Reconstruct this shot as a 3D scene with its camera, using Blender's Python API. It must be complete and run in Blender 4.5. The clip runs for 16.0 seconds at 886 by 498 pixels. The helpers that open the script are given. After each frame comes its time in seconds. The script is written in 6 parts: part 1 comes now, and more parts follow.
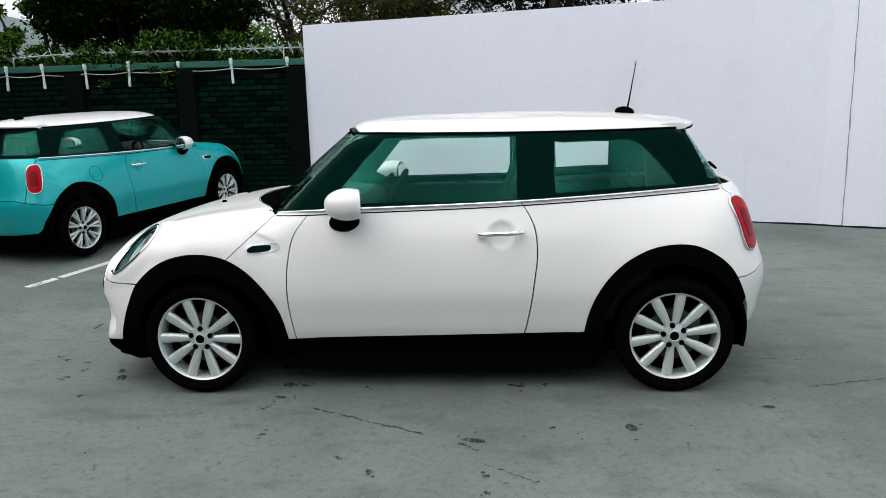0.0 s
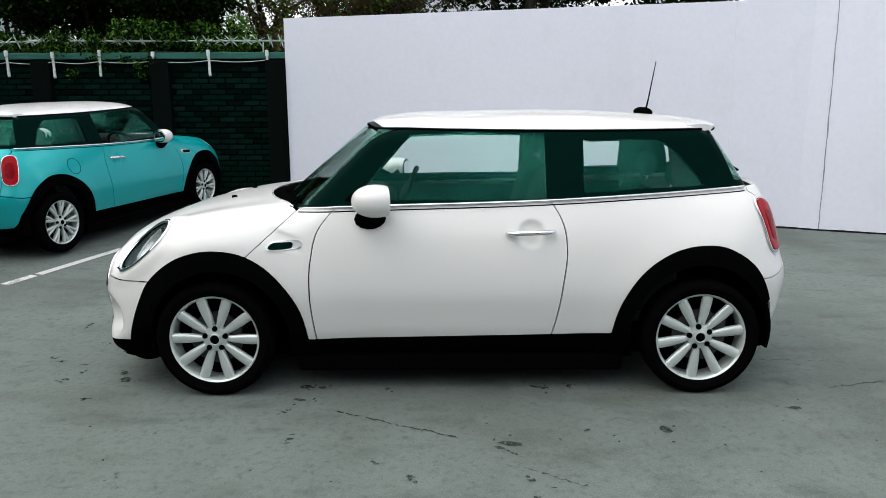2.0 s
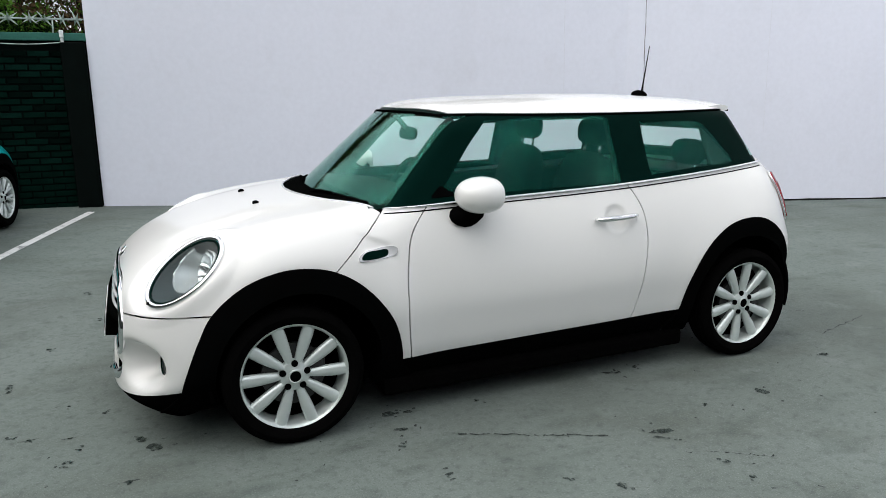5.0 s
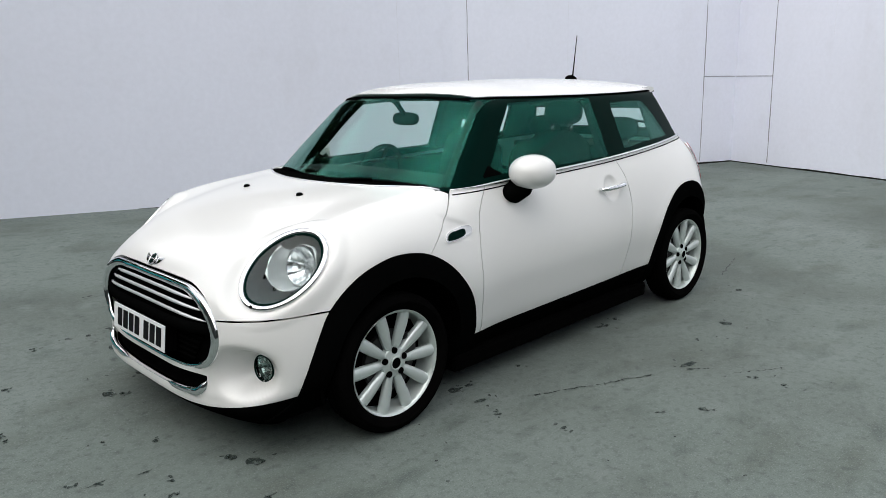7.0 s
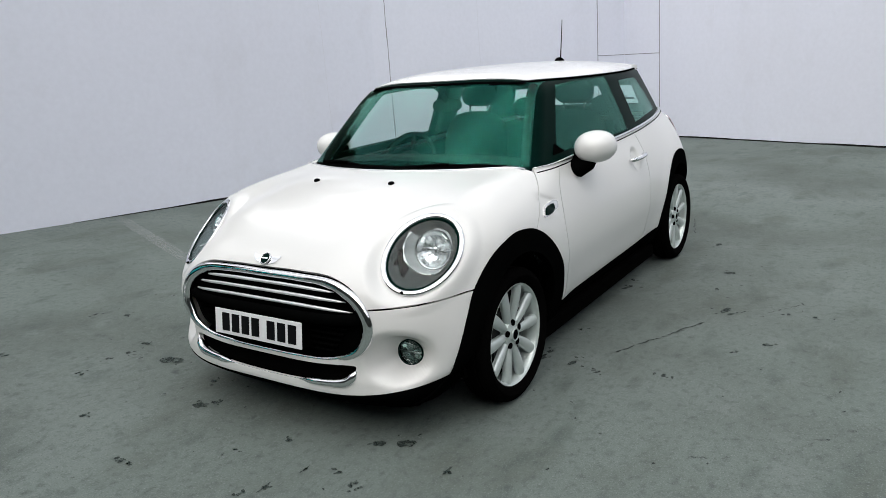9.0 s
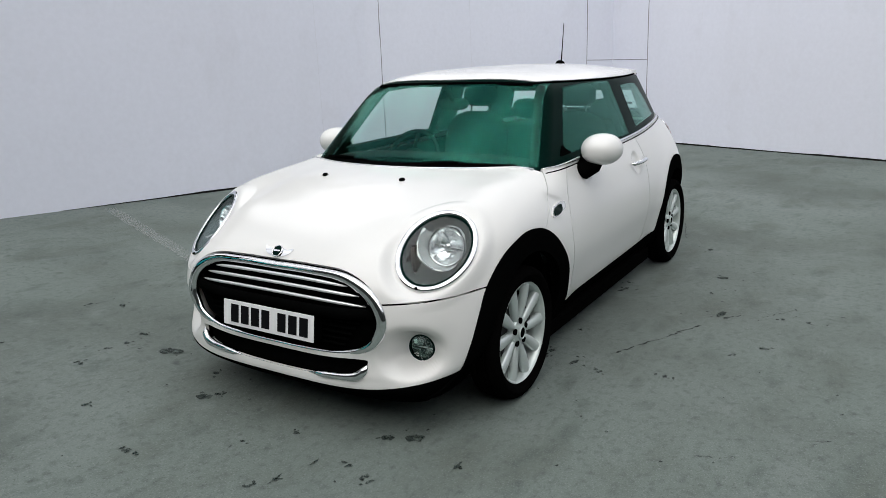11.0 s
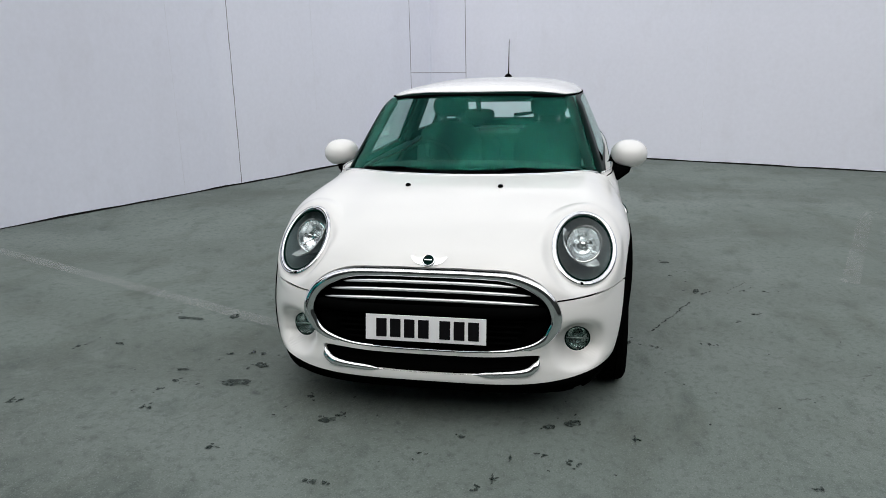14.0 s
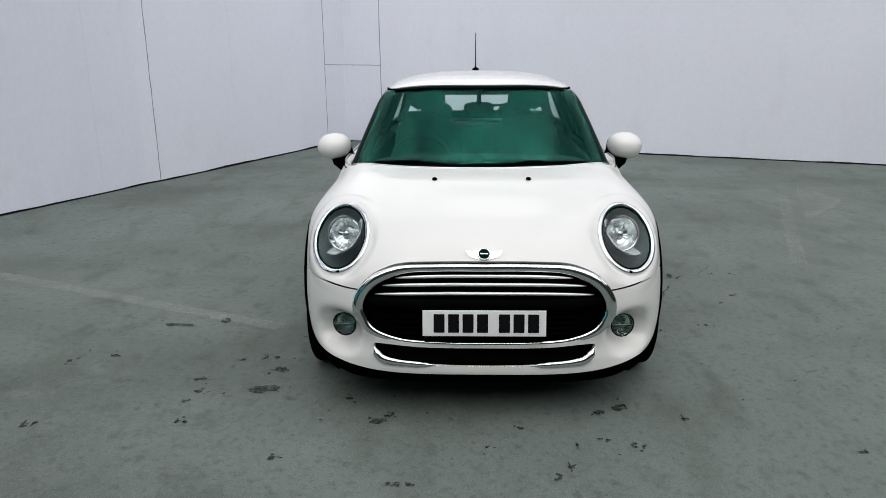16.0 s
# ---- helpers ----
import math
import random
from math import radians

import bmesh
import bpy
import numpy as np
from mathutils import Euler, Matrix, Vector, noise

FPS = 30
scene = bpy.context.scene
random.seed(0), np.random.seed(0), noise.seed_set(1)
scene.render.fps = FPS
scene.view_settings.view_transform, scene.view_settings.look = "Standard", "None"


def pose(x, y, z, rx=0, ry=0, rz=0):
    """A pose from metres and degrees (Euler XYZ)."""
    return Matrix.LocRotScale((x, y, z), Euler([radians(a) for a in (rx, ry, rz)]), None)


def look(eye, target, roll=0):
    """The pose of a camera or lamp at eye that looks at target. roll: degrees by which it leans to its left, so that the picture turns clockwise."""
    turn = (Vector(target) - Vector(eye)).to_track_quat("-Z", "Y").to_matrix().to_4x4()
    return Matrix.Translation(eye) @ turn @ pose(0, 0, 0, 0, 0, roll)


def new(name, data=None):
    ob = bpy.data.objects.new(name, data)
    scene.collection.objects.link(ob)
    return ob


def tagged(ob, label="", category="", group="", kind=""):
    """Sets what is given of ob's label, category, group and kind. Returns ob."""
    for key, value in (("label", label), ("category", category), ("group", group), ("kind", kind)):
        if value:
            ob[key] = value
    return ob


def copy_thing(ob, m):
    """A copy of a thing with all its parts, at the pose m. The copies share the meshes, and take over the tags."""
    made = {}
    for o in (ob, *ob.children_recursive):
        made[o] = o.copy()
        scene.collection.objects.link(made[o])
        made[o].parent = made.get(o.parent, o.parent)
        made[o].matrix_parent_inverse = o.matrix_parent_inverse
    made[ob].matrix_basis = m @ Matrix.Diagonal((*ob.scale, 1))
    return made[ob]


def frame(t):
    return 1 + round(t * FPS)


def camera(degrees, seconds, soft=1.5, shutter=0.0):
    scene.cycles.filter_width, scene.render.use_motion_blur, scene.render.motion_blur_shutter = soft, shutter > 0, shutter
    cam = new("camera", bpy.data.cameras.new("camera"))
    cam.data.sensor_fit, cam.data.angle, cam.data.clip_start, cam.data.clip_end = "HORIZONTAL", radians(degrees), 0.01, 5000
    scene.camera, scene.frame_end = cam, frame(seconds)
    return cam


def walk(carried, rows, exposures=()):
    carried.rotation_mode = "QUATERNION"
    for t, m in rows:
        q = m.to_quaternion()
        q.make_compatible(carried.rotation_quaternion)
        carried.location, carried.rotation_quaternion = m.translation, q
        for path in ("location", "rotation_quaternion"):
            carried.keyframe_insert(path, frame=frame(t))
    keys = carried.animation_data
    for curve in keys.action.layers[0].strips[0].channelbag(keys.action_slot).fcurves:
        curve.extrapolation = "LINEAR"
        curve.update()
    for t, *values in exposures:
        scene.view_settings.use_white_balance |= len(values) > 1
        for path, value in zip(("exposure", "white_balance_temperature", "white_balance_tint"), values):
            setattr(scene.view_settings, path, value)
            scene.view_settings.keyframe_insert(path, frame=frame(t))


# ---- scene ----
EXPOSURES = [(0, 0.64), (5, 0.57), (9, 0.38), (12, 0.30), (16, 0.21)]
cam = camera(62.5, 16.0, soft=0.85)
PATH = [
    (0, (0.327, -4.464, 1.507), (0.191, -2.508, 1.113), -1.5),
    (0.5, (0.306, -4.475, 1.509), (0.172, -2.52, 1.113), -1.4),
    (1, (0.253, -4.48, 1.505), (0.103, -2.526, 1.106), -1.2),
    (1.5, (0.161, -4.48, 1.495), (0.057, -2.524, 1.091), -0.5),
    (2, (-0.057, -4.397, 1.491), (-0.063, -2.437, 1.095), -0.2),
    (2.5, (-0.343, -4.344, 1.483), (-0.203, -2.389, 1.085), 1.3),
    (3, (-0.642, -4.293, 1.487), (-0.339, -2.357, 1.088), -0.1),
    (3.5, (-0.953, -4.132, 1.475), (-0.582, -2.207, 1.079), -0.9),
    (4, (-1.277, -4.064, 1.481), (-0.724, -2.183, 1.083), -1.4),
    (4.5, (-1.535, -3.918, 1.458), (-0.848, -2.083, 1.057), -0.2),
    (5, (-1.795, -3.729, 1.463), (-1.028, -1.931, 1.041), -0.7),
    (5.2, (-1.93, -3.696, 1.455), (-1.122, -1.918, 1.029), -0.8),
    (7.3, (-3.218, -2.887, 1.455), (-1.819, -1.538, 0.984), -2.0),
    (7.5, (-3.298, -2.795, 1.482), (-1.88, -1.47, 0.998), -2.4),
    (8, (-3.594, -2.644, 1.486), (-2.075, -1.441, 0.99), -2.9),
    (8.5, (-3.791, -2.473, 1.493), (-2.221, -1.34, 0.995), -3.2),
    (9, (-3.898, -2.3, 1.492), (-2.301, -1.205, 0.993), -4.1),
    (9.2, (-3.942, -2.268, 1.497), (-2.327, -1.201, 0.994), -4.2),
    (11.3, (-4.028, -2.152, 1.495), (-2.384, -1.13, 0.993), -1.3),
    (11.5, (-4.071, -2.113, 1.491), (-2.408, -1.121, 0.991), -0.2),
    (12, (-4.31, -1.913, 1.528), (-2.567, -1.071, 1.023), -1.3),
    (12.5, (-4.444, -1.639, 1.508), (-2.669, -0.861, 1.014), -0.0),
    (13, (-4.562, -1.314, 1.525), (-2.746, -0.636, 1.033), -0.8),
    (13.5, (-4.753, -0.986, 1.564), (-2.879, -0.498, 1.064), -1.5),
    (14, (-4.781, -0.666, 1.551), (-2.883, -0.274, 1.056), -1.1),
    (14.5, (-4.806, -0.396, 1.559), (-2.896, -0.066, 1.067), -0.8),
    (15, (-4.855, -0.179, 1.57), (-2.926, -0.004, 1.073), -1.5),
    (15.5, (-4.819, -0.081, 1.555), (-2.887, 0.038, 1.052), -1.1),
    (16, (-4.851, 0.08, 1.563), (-2.92, 0.141, 1.045), -0.4),
]
walk(cam, [(t, look(eye, target, roll)) for t, eye, target, roll in PATH], EXPOSURES)

# ------------------------------------------------------------------ light
world = bpy.data.worlds.new("overcast")
scene.world = world
world.use_nodes = True
wn, wl = world.node_tree.nodes, world.node_tree.links
SUN_ELEVATION, SUN_ROTATION = radians(52), radians(256)
sky = wn.new("ShaderNodeTexSky")
sky.sky_type, sky.sun_disc = "NISHITA", False
sky.sun_elevation, sky.sun_rotation = SUN_ELEVATION, SUN_ROTATION
sky.air_density, sky.dust_density, sky.ozone_density = 1.0, 6.0, 1.0
cloud = wn.new("ShaderNodeTexNoise")
cloud.inputs["Scale"].default_value, cloud.inputs["Detail"].default_value = 3.8, 7.0
ramp = wn.new("ShaderNodeValToRGB")
ramp.color_ramp.elements[0].position, ramp.color_ramp.elements[0].color = 0.43, (3.9, 4.1, 4.5, 1)
ramp.color_ramp.elements[1].position, ramp.color_ramp.elements[1].color = 0.57, (13.4, 13.4, 13.6, 1)
mixsky = wn.new("ShaderNodeMix")
mixsky.data_type = "RGBA"
mixsky.inputs["Factor"].default_value = 0.82
wl.new(cloud.outputs["Fac"], ramp.inputs["Fac"])
wl.new(sky.outputs["Color"], mixsky.inputs["A"])
wl.new(ramp.outputs["Color"], mixsky.inputs["B"])
# an overcast sky is brighter overhead than along the horizon
way_up, height, rise, dome = wn.new("ShaderNodeTexCoord"), wn.new("ShaderNodeSeparateXYZ"), wn.new("ShaderNodeMapRange"), wn.new("ShaderNodeVectorMath")
rise.inputs["To Min"].default_value, rise.inputs["To Max"].default_value = 0.74, 1.22
dome.operation = "SCALE"
wl.new(way_up.outputs["Generated"], height.inputs["Vector"])
wl.new(height.outputs["Z"], rise.inputs["Value"])
wl.new(rise.outputs[0], dome.inputs["Scale"])
wl.new(mixsky.outputs["Result"], dome.inputs[0])
wl.new(dome.outputs["Vector"], wn["Background"].inputs["Color"])
wn["Background"].inputs["Strength"].default_value = 0.104

sun = new("sun", bpy.data.lights.new("sun", "SUN"))
sun.data.energy, sun.data.angle, sun.data.color = 1.15, radians(85), (0.965, 0.97, 0.94)
sun.matrix_world = look((0, 0, 20), Vector((0, 0, 20)) - 20 * Vector((math.sin(SUN_ROTATION) * math.cos(SUN_ELEVATION), math.cos(SUN_ROTATION) * math.cos(SUN_ELEVATION), math.sin(SUN_ELEVATION))))


# -------------------------------------------------------------- materials
def material(name, colour, rough=0.5, metal=0.0, spread=0.12, scale=8.0, fine=60.0, bump=0.0, coat=0.0, tint=None, spec=0.5, sheen=(1, 1, 1)):
    """A surface with broad and fine variation of its colour and gloss."""
    m = bpy.data.materials.new(name)
    m.use_nodes = True
    n, l = m.node_tree.nodes, m.node_tree.links
    b = n["Principled BSDF"]
    b.inputs["Metallic"].default_value = metal
    b.inputs["Coat Weight"].default_value, b.inputs["Coat Roughness"].default_value = coat, 0.03
    b.inputs["Specular IOR Level"].default_value = spec
    b.inputs["Specular Tint"].default_value = (*sheen, 1)
    at = n.new("ShaderNodeTexCoord")
    big, small = n.new("ShaderNodeTexNoise"), n.new("ShaderNodeTexNoise")
    big.inputs["Scale"].default_value, big.inputs["Detail"].default_value = scale, 4
    small.inputs["Scale"].default_value, small.inputs["Detail"].default_value = fine, 3
    l.new(at.outputs["Object"], big.inputs["Vector"])
    l.new(at.outputs["Object"], small.inputs["Vector"])
    add = n.new("ShaderNodeMath")
    add.operation = "MULTIPLY_ADD"
    add.inputs[1].default_value = 0.5
    l.new(small.outputs["Fac"], add.inputs[0])
    half = n.new("ShaderNodeMath")
    half.operation = "MULTIPLY"
    half.inputs[1].default_value = 0.5
    l.new(big.outputs["Fac"], half.inputs[0])
    l.new(half.outputs[0], add.inputs[2])
    mix = n.new("ShaderNodeMix")
    mix.data_type = "RGBA"
    other = tint or colour
    mix.inputs["A"].default_value = (*[c * (1 - spread) for c in colour], 1)
    mix.inputs["B"].default_value = (*[min(1, c * (1 + spread)) for c in other], 1)
    span = n.new("ShaderNodeMapRange")
    span.inputs["From Min"].default_value, span.inputs["From Max"].default_value = 0.3, 0.7
    l.new(add.outputs[0], span.inputs["Value"])
    l.new(span.outputs[0], mix.inputs["Factor"])
    l.new(mix.outputs["Result"], b.inputs["Base Color"])
    gloss = n.new("ShaderNodeMapRange")
    gloss.inputs["To Min"].default_value, gloss.inputs["To Max"].default_value = max(0.0, rough * 0.85), min(1, rough * 1.15)
    l.new(small.outputs["Fac"], gloss.inputs["Value"])
    l.new(gloss.outputs[0], b.inputs["Roughness"])
    if bump:
        bu = n.new("ShaderNodeBump")
        bu.inputs["Strength"].default_value, bu.inputs["Distance"].default_value = 1.0, bump
        l.new(small.outputs["Fac"], bu.inputs["Height"])
        l.new(bu.outputs["Normal"], b.inputs["Normal"])
    return m


def glass(name, tint, sheen=(1, 1, 1), base=0.04, edge=0.80):
    """A thin tinted pane: clear in the colour of the glass, with a Fresnel gloss."""
    m = bpy.data.materials.new(name)
    m.use_nodes = True
    n, l = m.node_tree.nodes, m.node_tree.links
    n.remove(n["Principled BSDF"])
    clear, shine, both, face = n.new("ShaderNodeBsdfTransparent"), n.new("ShaderNodeBsdfGlossy"), n.new("ShaderNodeMixShader"), n.new("ShaderNodeLayerWeight")
    steep, fres = n.new("ShaderNodeMath"), n.new("ShaderNodeMath")
    steep.operation, steep.inputs[1].default_value = "POWER", 5.0
    fres.operation, fres.inputs[1].default_value, fres.inputs[2].default_value = "MULTIPLY_ADD", edge, base
    l.new(face.outputs["Facing"], steep.inputs[0])
    l.new(steep.outputs[0], fres.inputs[0])
    clear.inputs["Color"].default_value = (*tint, 1)
    shine.inputs["Roughness"].default_value = 0.01
    tone = n.new("ShaderNodeMix")
    tone.data_type = "RGBA"
    tone.inputs["A"].default_value, tone.inputs["B"].default_value = (*sheen, 1), (0.85, 0.92, 0.90, 1)
    soft = n.new("ShaderNodeMath")
    soft.operation, soft.inputs[1].default_value = "POWER", 2.5
    l.new(face.outputs["Facing"], soft.inputs[0])
    l.new(soft.outputs[0], tone.inputs["Factor"])
    l.new(tone.outputs["Result"], shine.inputs["Color"])
    l.new(fres.outputs[0], both.inputs[0])
    l.new(clear.outputs[0], both.inputs[1])
    l.new(shine.outputs[0], both.inputs[2])
    l.new(both.outputs[0], n["Material Output"].inputs["Surface"])
    return m


WHITE = material("white_paint", (0.770, 0.772, 0.755), 0.30, spread=0.015, scale=1.5, fine=300, coat=0.6)
TEAL = material("teal_paint", (0.001, 0.39, 0.405), 0.30, spread=0.05, scale=2, fine=500, coat=0.45, spec=0.3, metal=0.30)
ROOF_WHITE = material("roof_white", (0.79, 0.795, 0.785), 0.28, spread=0.02, scale=2, fine=200, coat=0.6)
PLASTIC = material("black_plastic", (0.0018, 0.0020, 0.0020), 0.65, spread=0.2, scale=12, fine=400, spec=0.0)
GLOSS = material("gloss_black", (0.001, 0.009, 0.007), 0.30, spread=0.2, scale=10, fine=200, spec=0.015, sheen=(0.10, 1.0, 0.8))
RUBBER = material("rubber", (0.0025, 0.0025, 0.0025), 0.80, spread=0.25, scale=20, fine=300, bump=0.0004, spec=0.0)
DARK = material("underbody_black", (0.002, 0.002, 0.002), 0.9, spread=0.2, spec=0.0)
BAR = material("satin_chrome", (0.88, 0.89, 0.90), 0.22, metal=0.6, spread=0.02)
ALLOY = material("silver_alloy", (0.61, 0.67, 0.652), 0.30, metal=0.42, spread=0.03, scale=10, fine=40)
CHROME = material("chrome", (0.80, 0.81, 0.82), 0.06, metal=1.0, spread=0.03, scale=20, fine=100)
STEEL = material("brake_steel", (0.05, 0.05, 0.05), 0.5, metal=0.8, spread=0.2)
RED = material("red_lens", (0.33, 0.002, 0.008), 0.14, spread=0.35, scale=30, fine=120, spec=0.15)
RED_DEEP = material("deep_red_lens", (0.20, 0.001, 0.006), 0.12, spread=0.25, scale=30, fine=120, spec=0.1)
CLEAR = glass("clear_lens", (0.95, 0.97, 0.97), base=0.012, edge=0.12)
PANE = glass("tinted_glass", (0.930, 0.968, 0.958), (0.10, 0.78, 0.58), 0.032)
COLLAR = material("lamp_collar_silver", (0.56, 0.58, 0.58), 0.24, metal=0.5, spread=0.08, scale=20, fine=120)
REFLECTOR = material("lamp_reflector", (0.82, 0.84, 0.85), 0.22, metal=1.0, spread=0.1, scale=30, fine=90)
FOG_GREY = material("fog_lamp_reflector", (0.40, 0.48, 0.46), 0.14, metal=0.9, spread=0.2, scale=30, fine=90)
LAMP_GREY = material("lamp_housing_grey", (0.215, 0.262, 0.268), 0.26, metal=0.2, spread=0.15, scale=20, fine=120)
PLATE = material("plate_white", (0.84, 0.85, 0.86), 0.4, spread=0.04, scale=10, fine=200)
PLATE_YELLOW = material("plate_yellow", (0.75, 0.50, 0.04), 0.4, spread=0.04, scale=10, fine=200)
INK = material("plate_ink", (0.004, 0.004, 0.005), 0.6, spread=0.1, spec=0.1)
TRIM = material("cabin_trim", (0.010, 0.018, 0.016), 0.7, spread=0.3, scale=14, fine=220, spec=0.1)
CLOTH = material("seat_cloth", (0.014, 0.024, 0.021), 0.9, spread=0.3, scale=20, fine=500, bump=0.0006, spec=0.1)


# ------------------------------------------------------------ mesh tools
def part(name, bm, mat, parent=None, label=""):
    """One bmesh as one mesh object under a thing or a part."""
    me = bpy.data.meshes.new(name)
    bm.to_mesh(me)
    bm.free()
    me.materials.append(mat)
    ob = new(name, me)
    ob.parent = parent
    return tagged(ob, label)


def sheet(name, V, F, mat, parent=None, label="", loops=None, smooth=True):
    """Arrays as one mesh object. F: triangles or quads; loops: a normal for each corner."""
    V, F = np.asarray(V, float), np.asarray(F, int)
    me = bpy.data.meshes.new(name)
    me.vertices.add(len(V))
    me.vertices.foreach_set("co", V.ravel())
    k = F.shape[1]
    me.loops.add(F.size)
    me.loops.foreach_set("vertex_index", F.ravel())
    me.polygons.add(len(F))
    me.polygons.foreach_set("loop_start", np.arange(len(F)) * k)
    me.update(calc_edges=True)
    me.validate()
    if smooth:
        me.polygons.foreach_set("use_smooth", np.ones(len(me.polygons), bool))
    if loops is not None and len(me.loops) == F.size:
        me.normals_split_custom_set(loops.reshape(-1, 3).tolist())
    me.materials.append(mat)
    ob = new(name, me)
    ob.parent = parent
    return tagged(ob, label)


def clip(mesh, s):
    """The part of a triangle mesh (places, normals, triangles) where the value s of its corners is above nought."""
    V, N, T = mesh
    s = np.where(np.abs(s) < 1e-6, 1e-6, s)
    up = s[T] > 0
    count = up.sum(1)
    keep = [T[count == 3]]
    newV, newN, edge = [V], [N], {}
    cut = T[(count > 0) & (count < 3)]
    if len(cut):
        pairs = np.sort(np.concatenate([cut[:, [0, 1]], cut[:, [1, 2]], cut[:, [2, 0]]]), axis=1)
        pairs = pairs[(s[pairs[:, 0]] > 0) != (s[pairs[:, 1]] > 0)]
        key = np.unique(pairs[:, 0] * len(V) + pairs[:, 1])
        a, b = key // len(V), key % len(V)
        w = (s[a] / (s[a] - s[b]))[:, None]
        newV.append(V[a] + w * (V[b] - V[a]))
        n = N[a] + w * (N[b] - N[a])
        newN.append(n / np.linalg.norm(n, axis=1, keepdims=True))

        def mid(i, j):
            return len(V) + np.searchsorted(key, np.minimum(i, j) * len(V) + np.maximum(i, j))

        upc = s[cut] > 0
        one = upc.sum(1) == 1
        for which, lone in ((one, True), (~one, False)):
            c, u = cut[which], upc[which]
            if not len(c):
                continue
            first = np.argmax(u if lone else ~u, axis=1)
            r = np.arange(len(c))
            p, q, t = c[r, first], c[r, (first + 1) % 3], c[r, (first + 2) % 3]
            pq, pt = mid(p, q), mid(p, t)
            if lone:
                keep.append(np.stack([p, pq, pt], 1))
            else:
                keep += [np.stack([pq, q, t], 1), np.stack([pq, t, pt], 1)]
    V, N, T = np.concatenate(newV), np.concatenate(newN), np.concatenate(keep)
    used, inv = np.unique(T, return_inverse=True)
    return V[used], N[used], inv.reshape(-1, 3)


def panel(name, mesh, mat, parent, label="", thick=0.012, proud=0.0):
    """A pressed panel with its own thickness and turned-in edges."""
    V, N, T = mesh
    if not len(T):
        return None
    V = V + N * proud
    n = len(V)
    e = np.concatenate([T[:, [0, 1]], T[:, [1, 2]], T[:, [2, 0]]])
    key = np.sort(e, axis=1)
    key = key[:, 0] * n + key[:, 1]
    _, first, count = np.unique(key, return_index=True, return_counts=True)
    rim = e[first[count == 1]]
    inner = V - N * thick
    back = T[:, ::-1] + n
    a, b = rim[:, 0], rim[:, 1]
    side = np.concatenate([np.stack([b, a, a + n], 1), np.stack([b, a + n, b + n], 1)])
    allV = np.concatenate([V, inner])
    F = np.concatenate([T, back, side])
    fn = np.cross(allV[side[:, 1]] - allV[side[:, 0]], allV[side[:, 2]] - allV[side[:, 0]])
    fn = fn / (np.linalg.norm(fn, axis=1, keepdims=True) + 1e-12)
    loops = np.concatenate([N[T], -N[T[:, ::-1]], np.repeat(fn[:, None], 3, 1)])
    return sheet(name, allV, F, mat, parent, label, loops)


def tube(path, radius, closed=False, around=8, flat=1.0, up=(0, 0, 1)):
    """Corners and faces of a round or flattened bar along a line. radius: one for all, or one for each point."""
    P = np.asarray(path, float)
    n = len(P)
    R = np.broadcast_to(radius, n)
    d = np.roll(P, -1, 0) - np.roll(P, 1, 0) if closed else np.gradient(P, axis=0)
    d = d / (np.linalg.norm(d, axis=1, keepdims=True) + 1e-12)
    a = np.cross(d, np.asarray(up, float))
    a = a / (np.linalg.norm(a, axis=1, keepdims=True) + 1e-9)
    b = np.cross(a, d)
    ang = np.arange(around) * 2 * np.pi / around
    V = (P[:, None] + R[:, None, None] * (np.cos(ang)[None, :, None] * a[:, None] + flat * np.sin(ang)[None, :, None] * b[:, None])).reshape(-1, 3)
    F = []
    for i in range(n if closed else n - 1):
        j = (i + 1) % n
        for k in range(around):
            m = (k + 1) % around
            F.append((i * around + k, j * around + k, j * around + m, i * around + m))
    if not closed:
        for i, turn in ((0, 1), (n - 1, -1)):
            V = np.concatenate([V, P[i:i + 1]])
            for k in range(around):
                m = (k + 1) % around
                tri = (i * around + k, i * around + m, len(V) - 1, len(V) - 1)
                F.append(tri[::turn] if turn == 1 else (tri[1], tri[0], tri[2], tri[2]))
    return V, F


def solid(name, V, F, mat, parent=None, label="", smooth=True, sharp=None):
    """Corners and faces of mixed size as one mesh object."""
    me = bpy.data.meshes.new(name)
    clean = [tuple(dict.fromkeys(int(i) for i in f)) for f in F]
    me.from_pydata([tuple(map(float, v)) for v in V], [], [f for f in clean if len(f) > 2])
    me.validate()
    if smooth:
        me.polygons.foreach_set("use_smooth", np.ones(len(me.polygons), bool))
        if sharp:
            me.set_sharp_from_angle(angle=radians(sharp))
    me.materials.append(mat)
    ob = new(name, me)
    ob.parent = parent
    return tagged(ob, label)


def lathe(profile, segments=48, squash=None):
    """Corners and faces of a turned form about the y axis: profile of (radius, y)."""
    V, F = [], []
    n = len(profile)
    for i in range(segments):
        a = 2 * math.pi * i / segments
        V += [(r * math.cos(a), y, r * math.sin(a)) for r, y in profile]
    for i in range(segments):
        j = (i + 1) % segments
        F += [(i * n + k, i * n + k + 1, j * n + k + 1, j * n + k) for k in range(n - 1)]
    return np.array(V), F


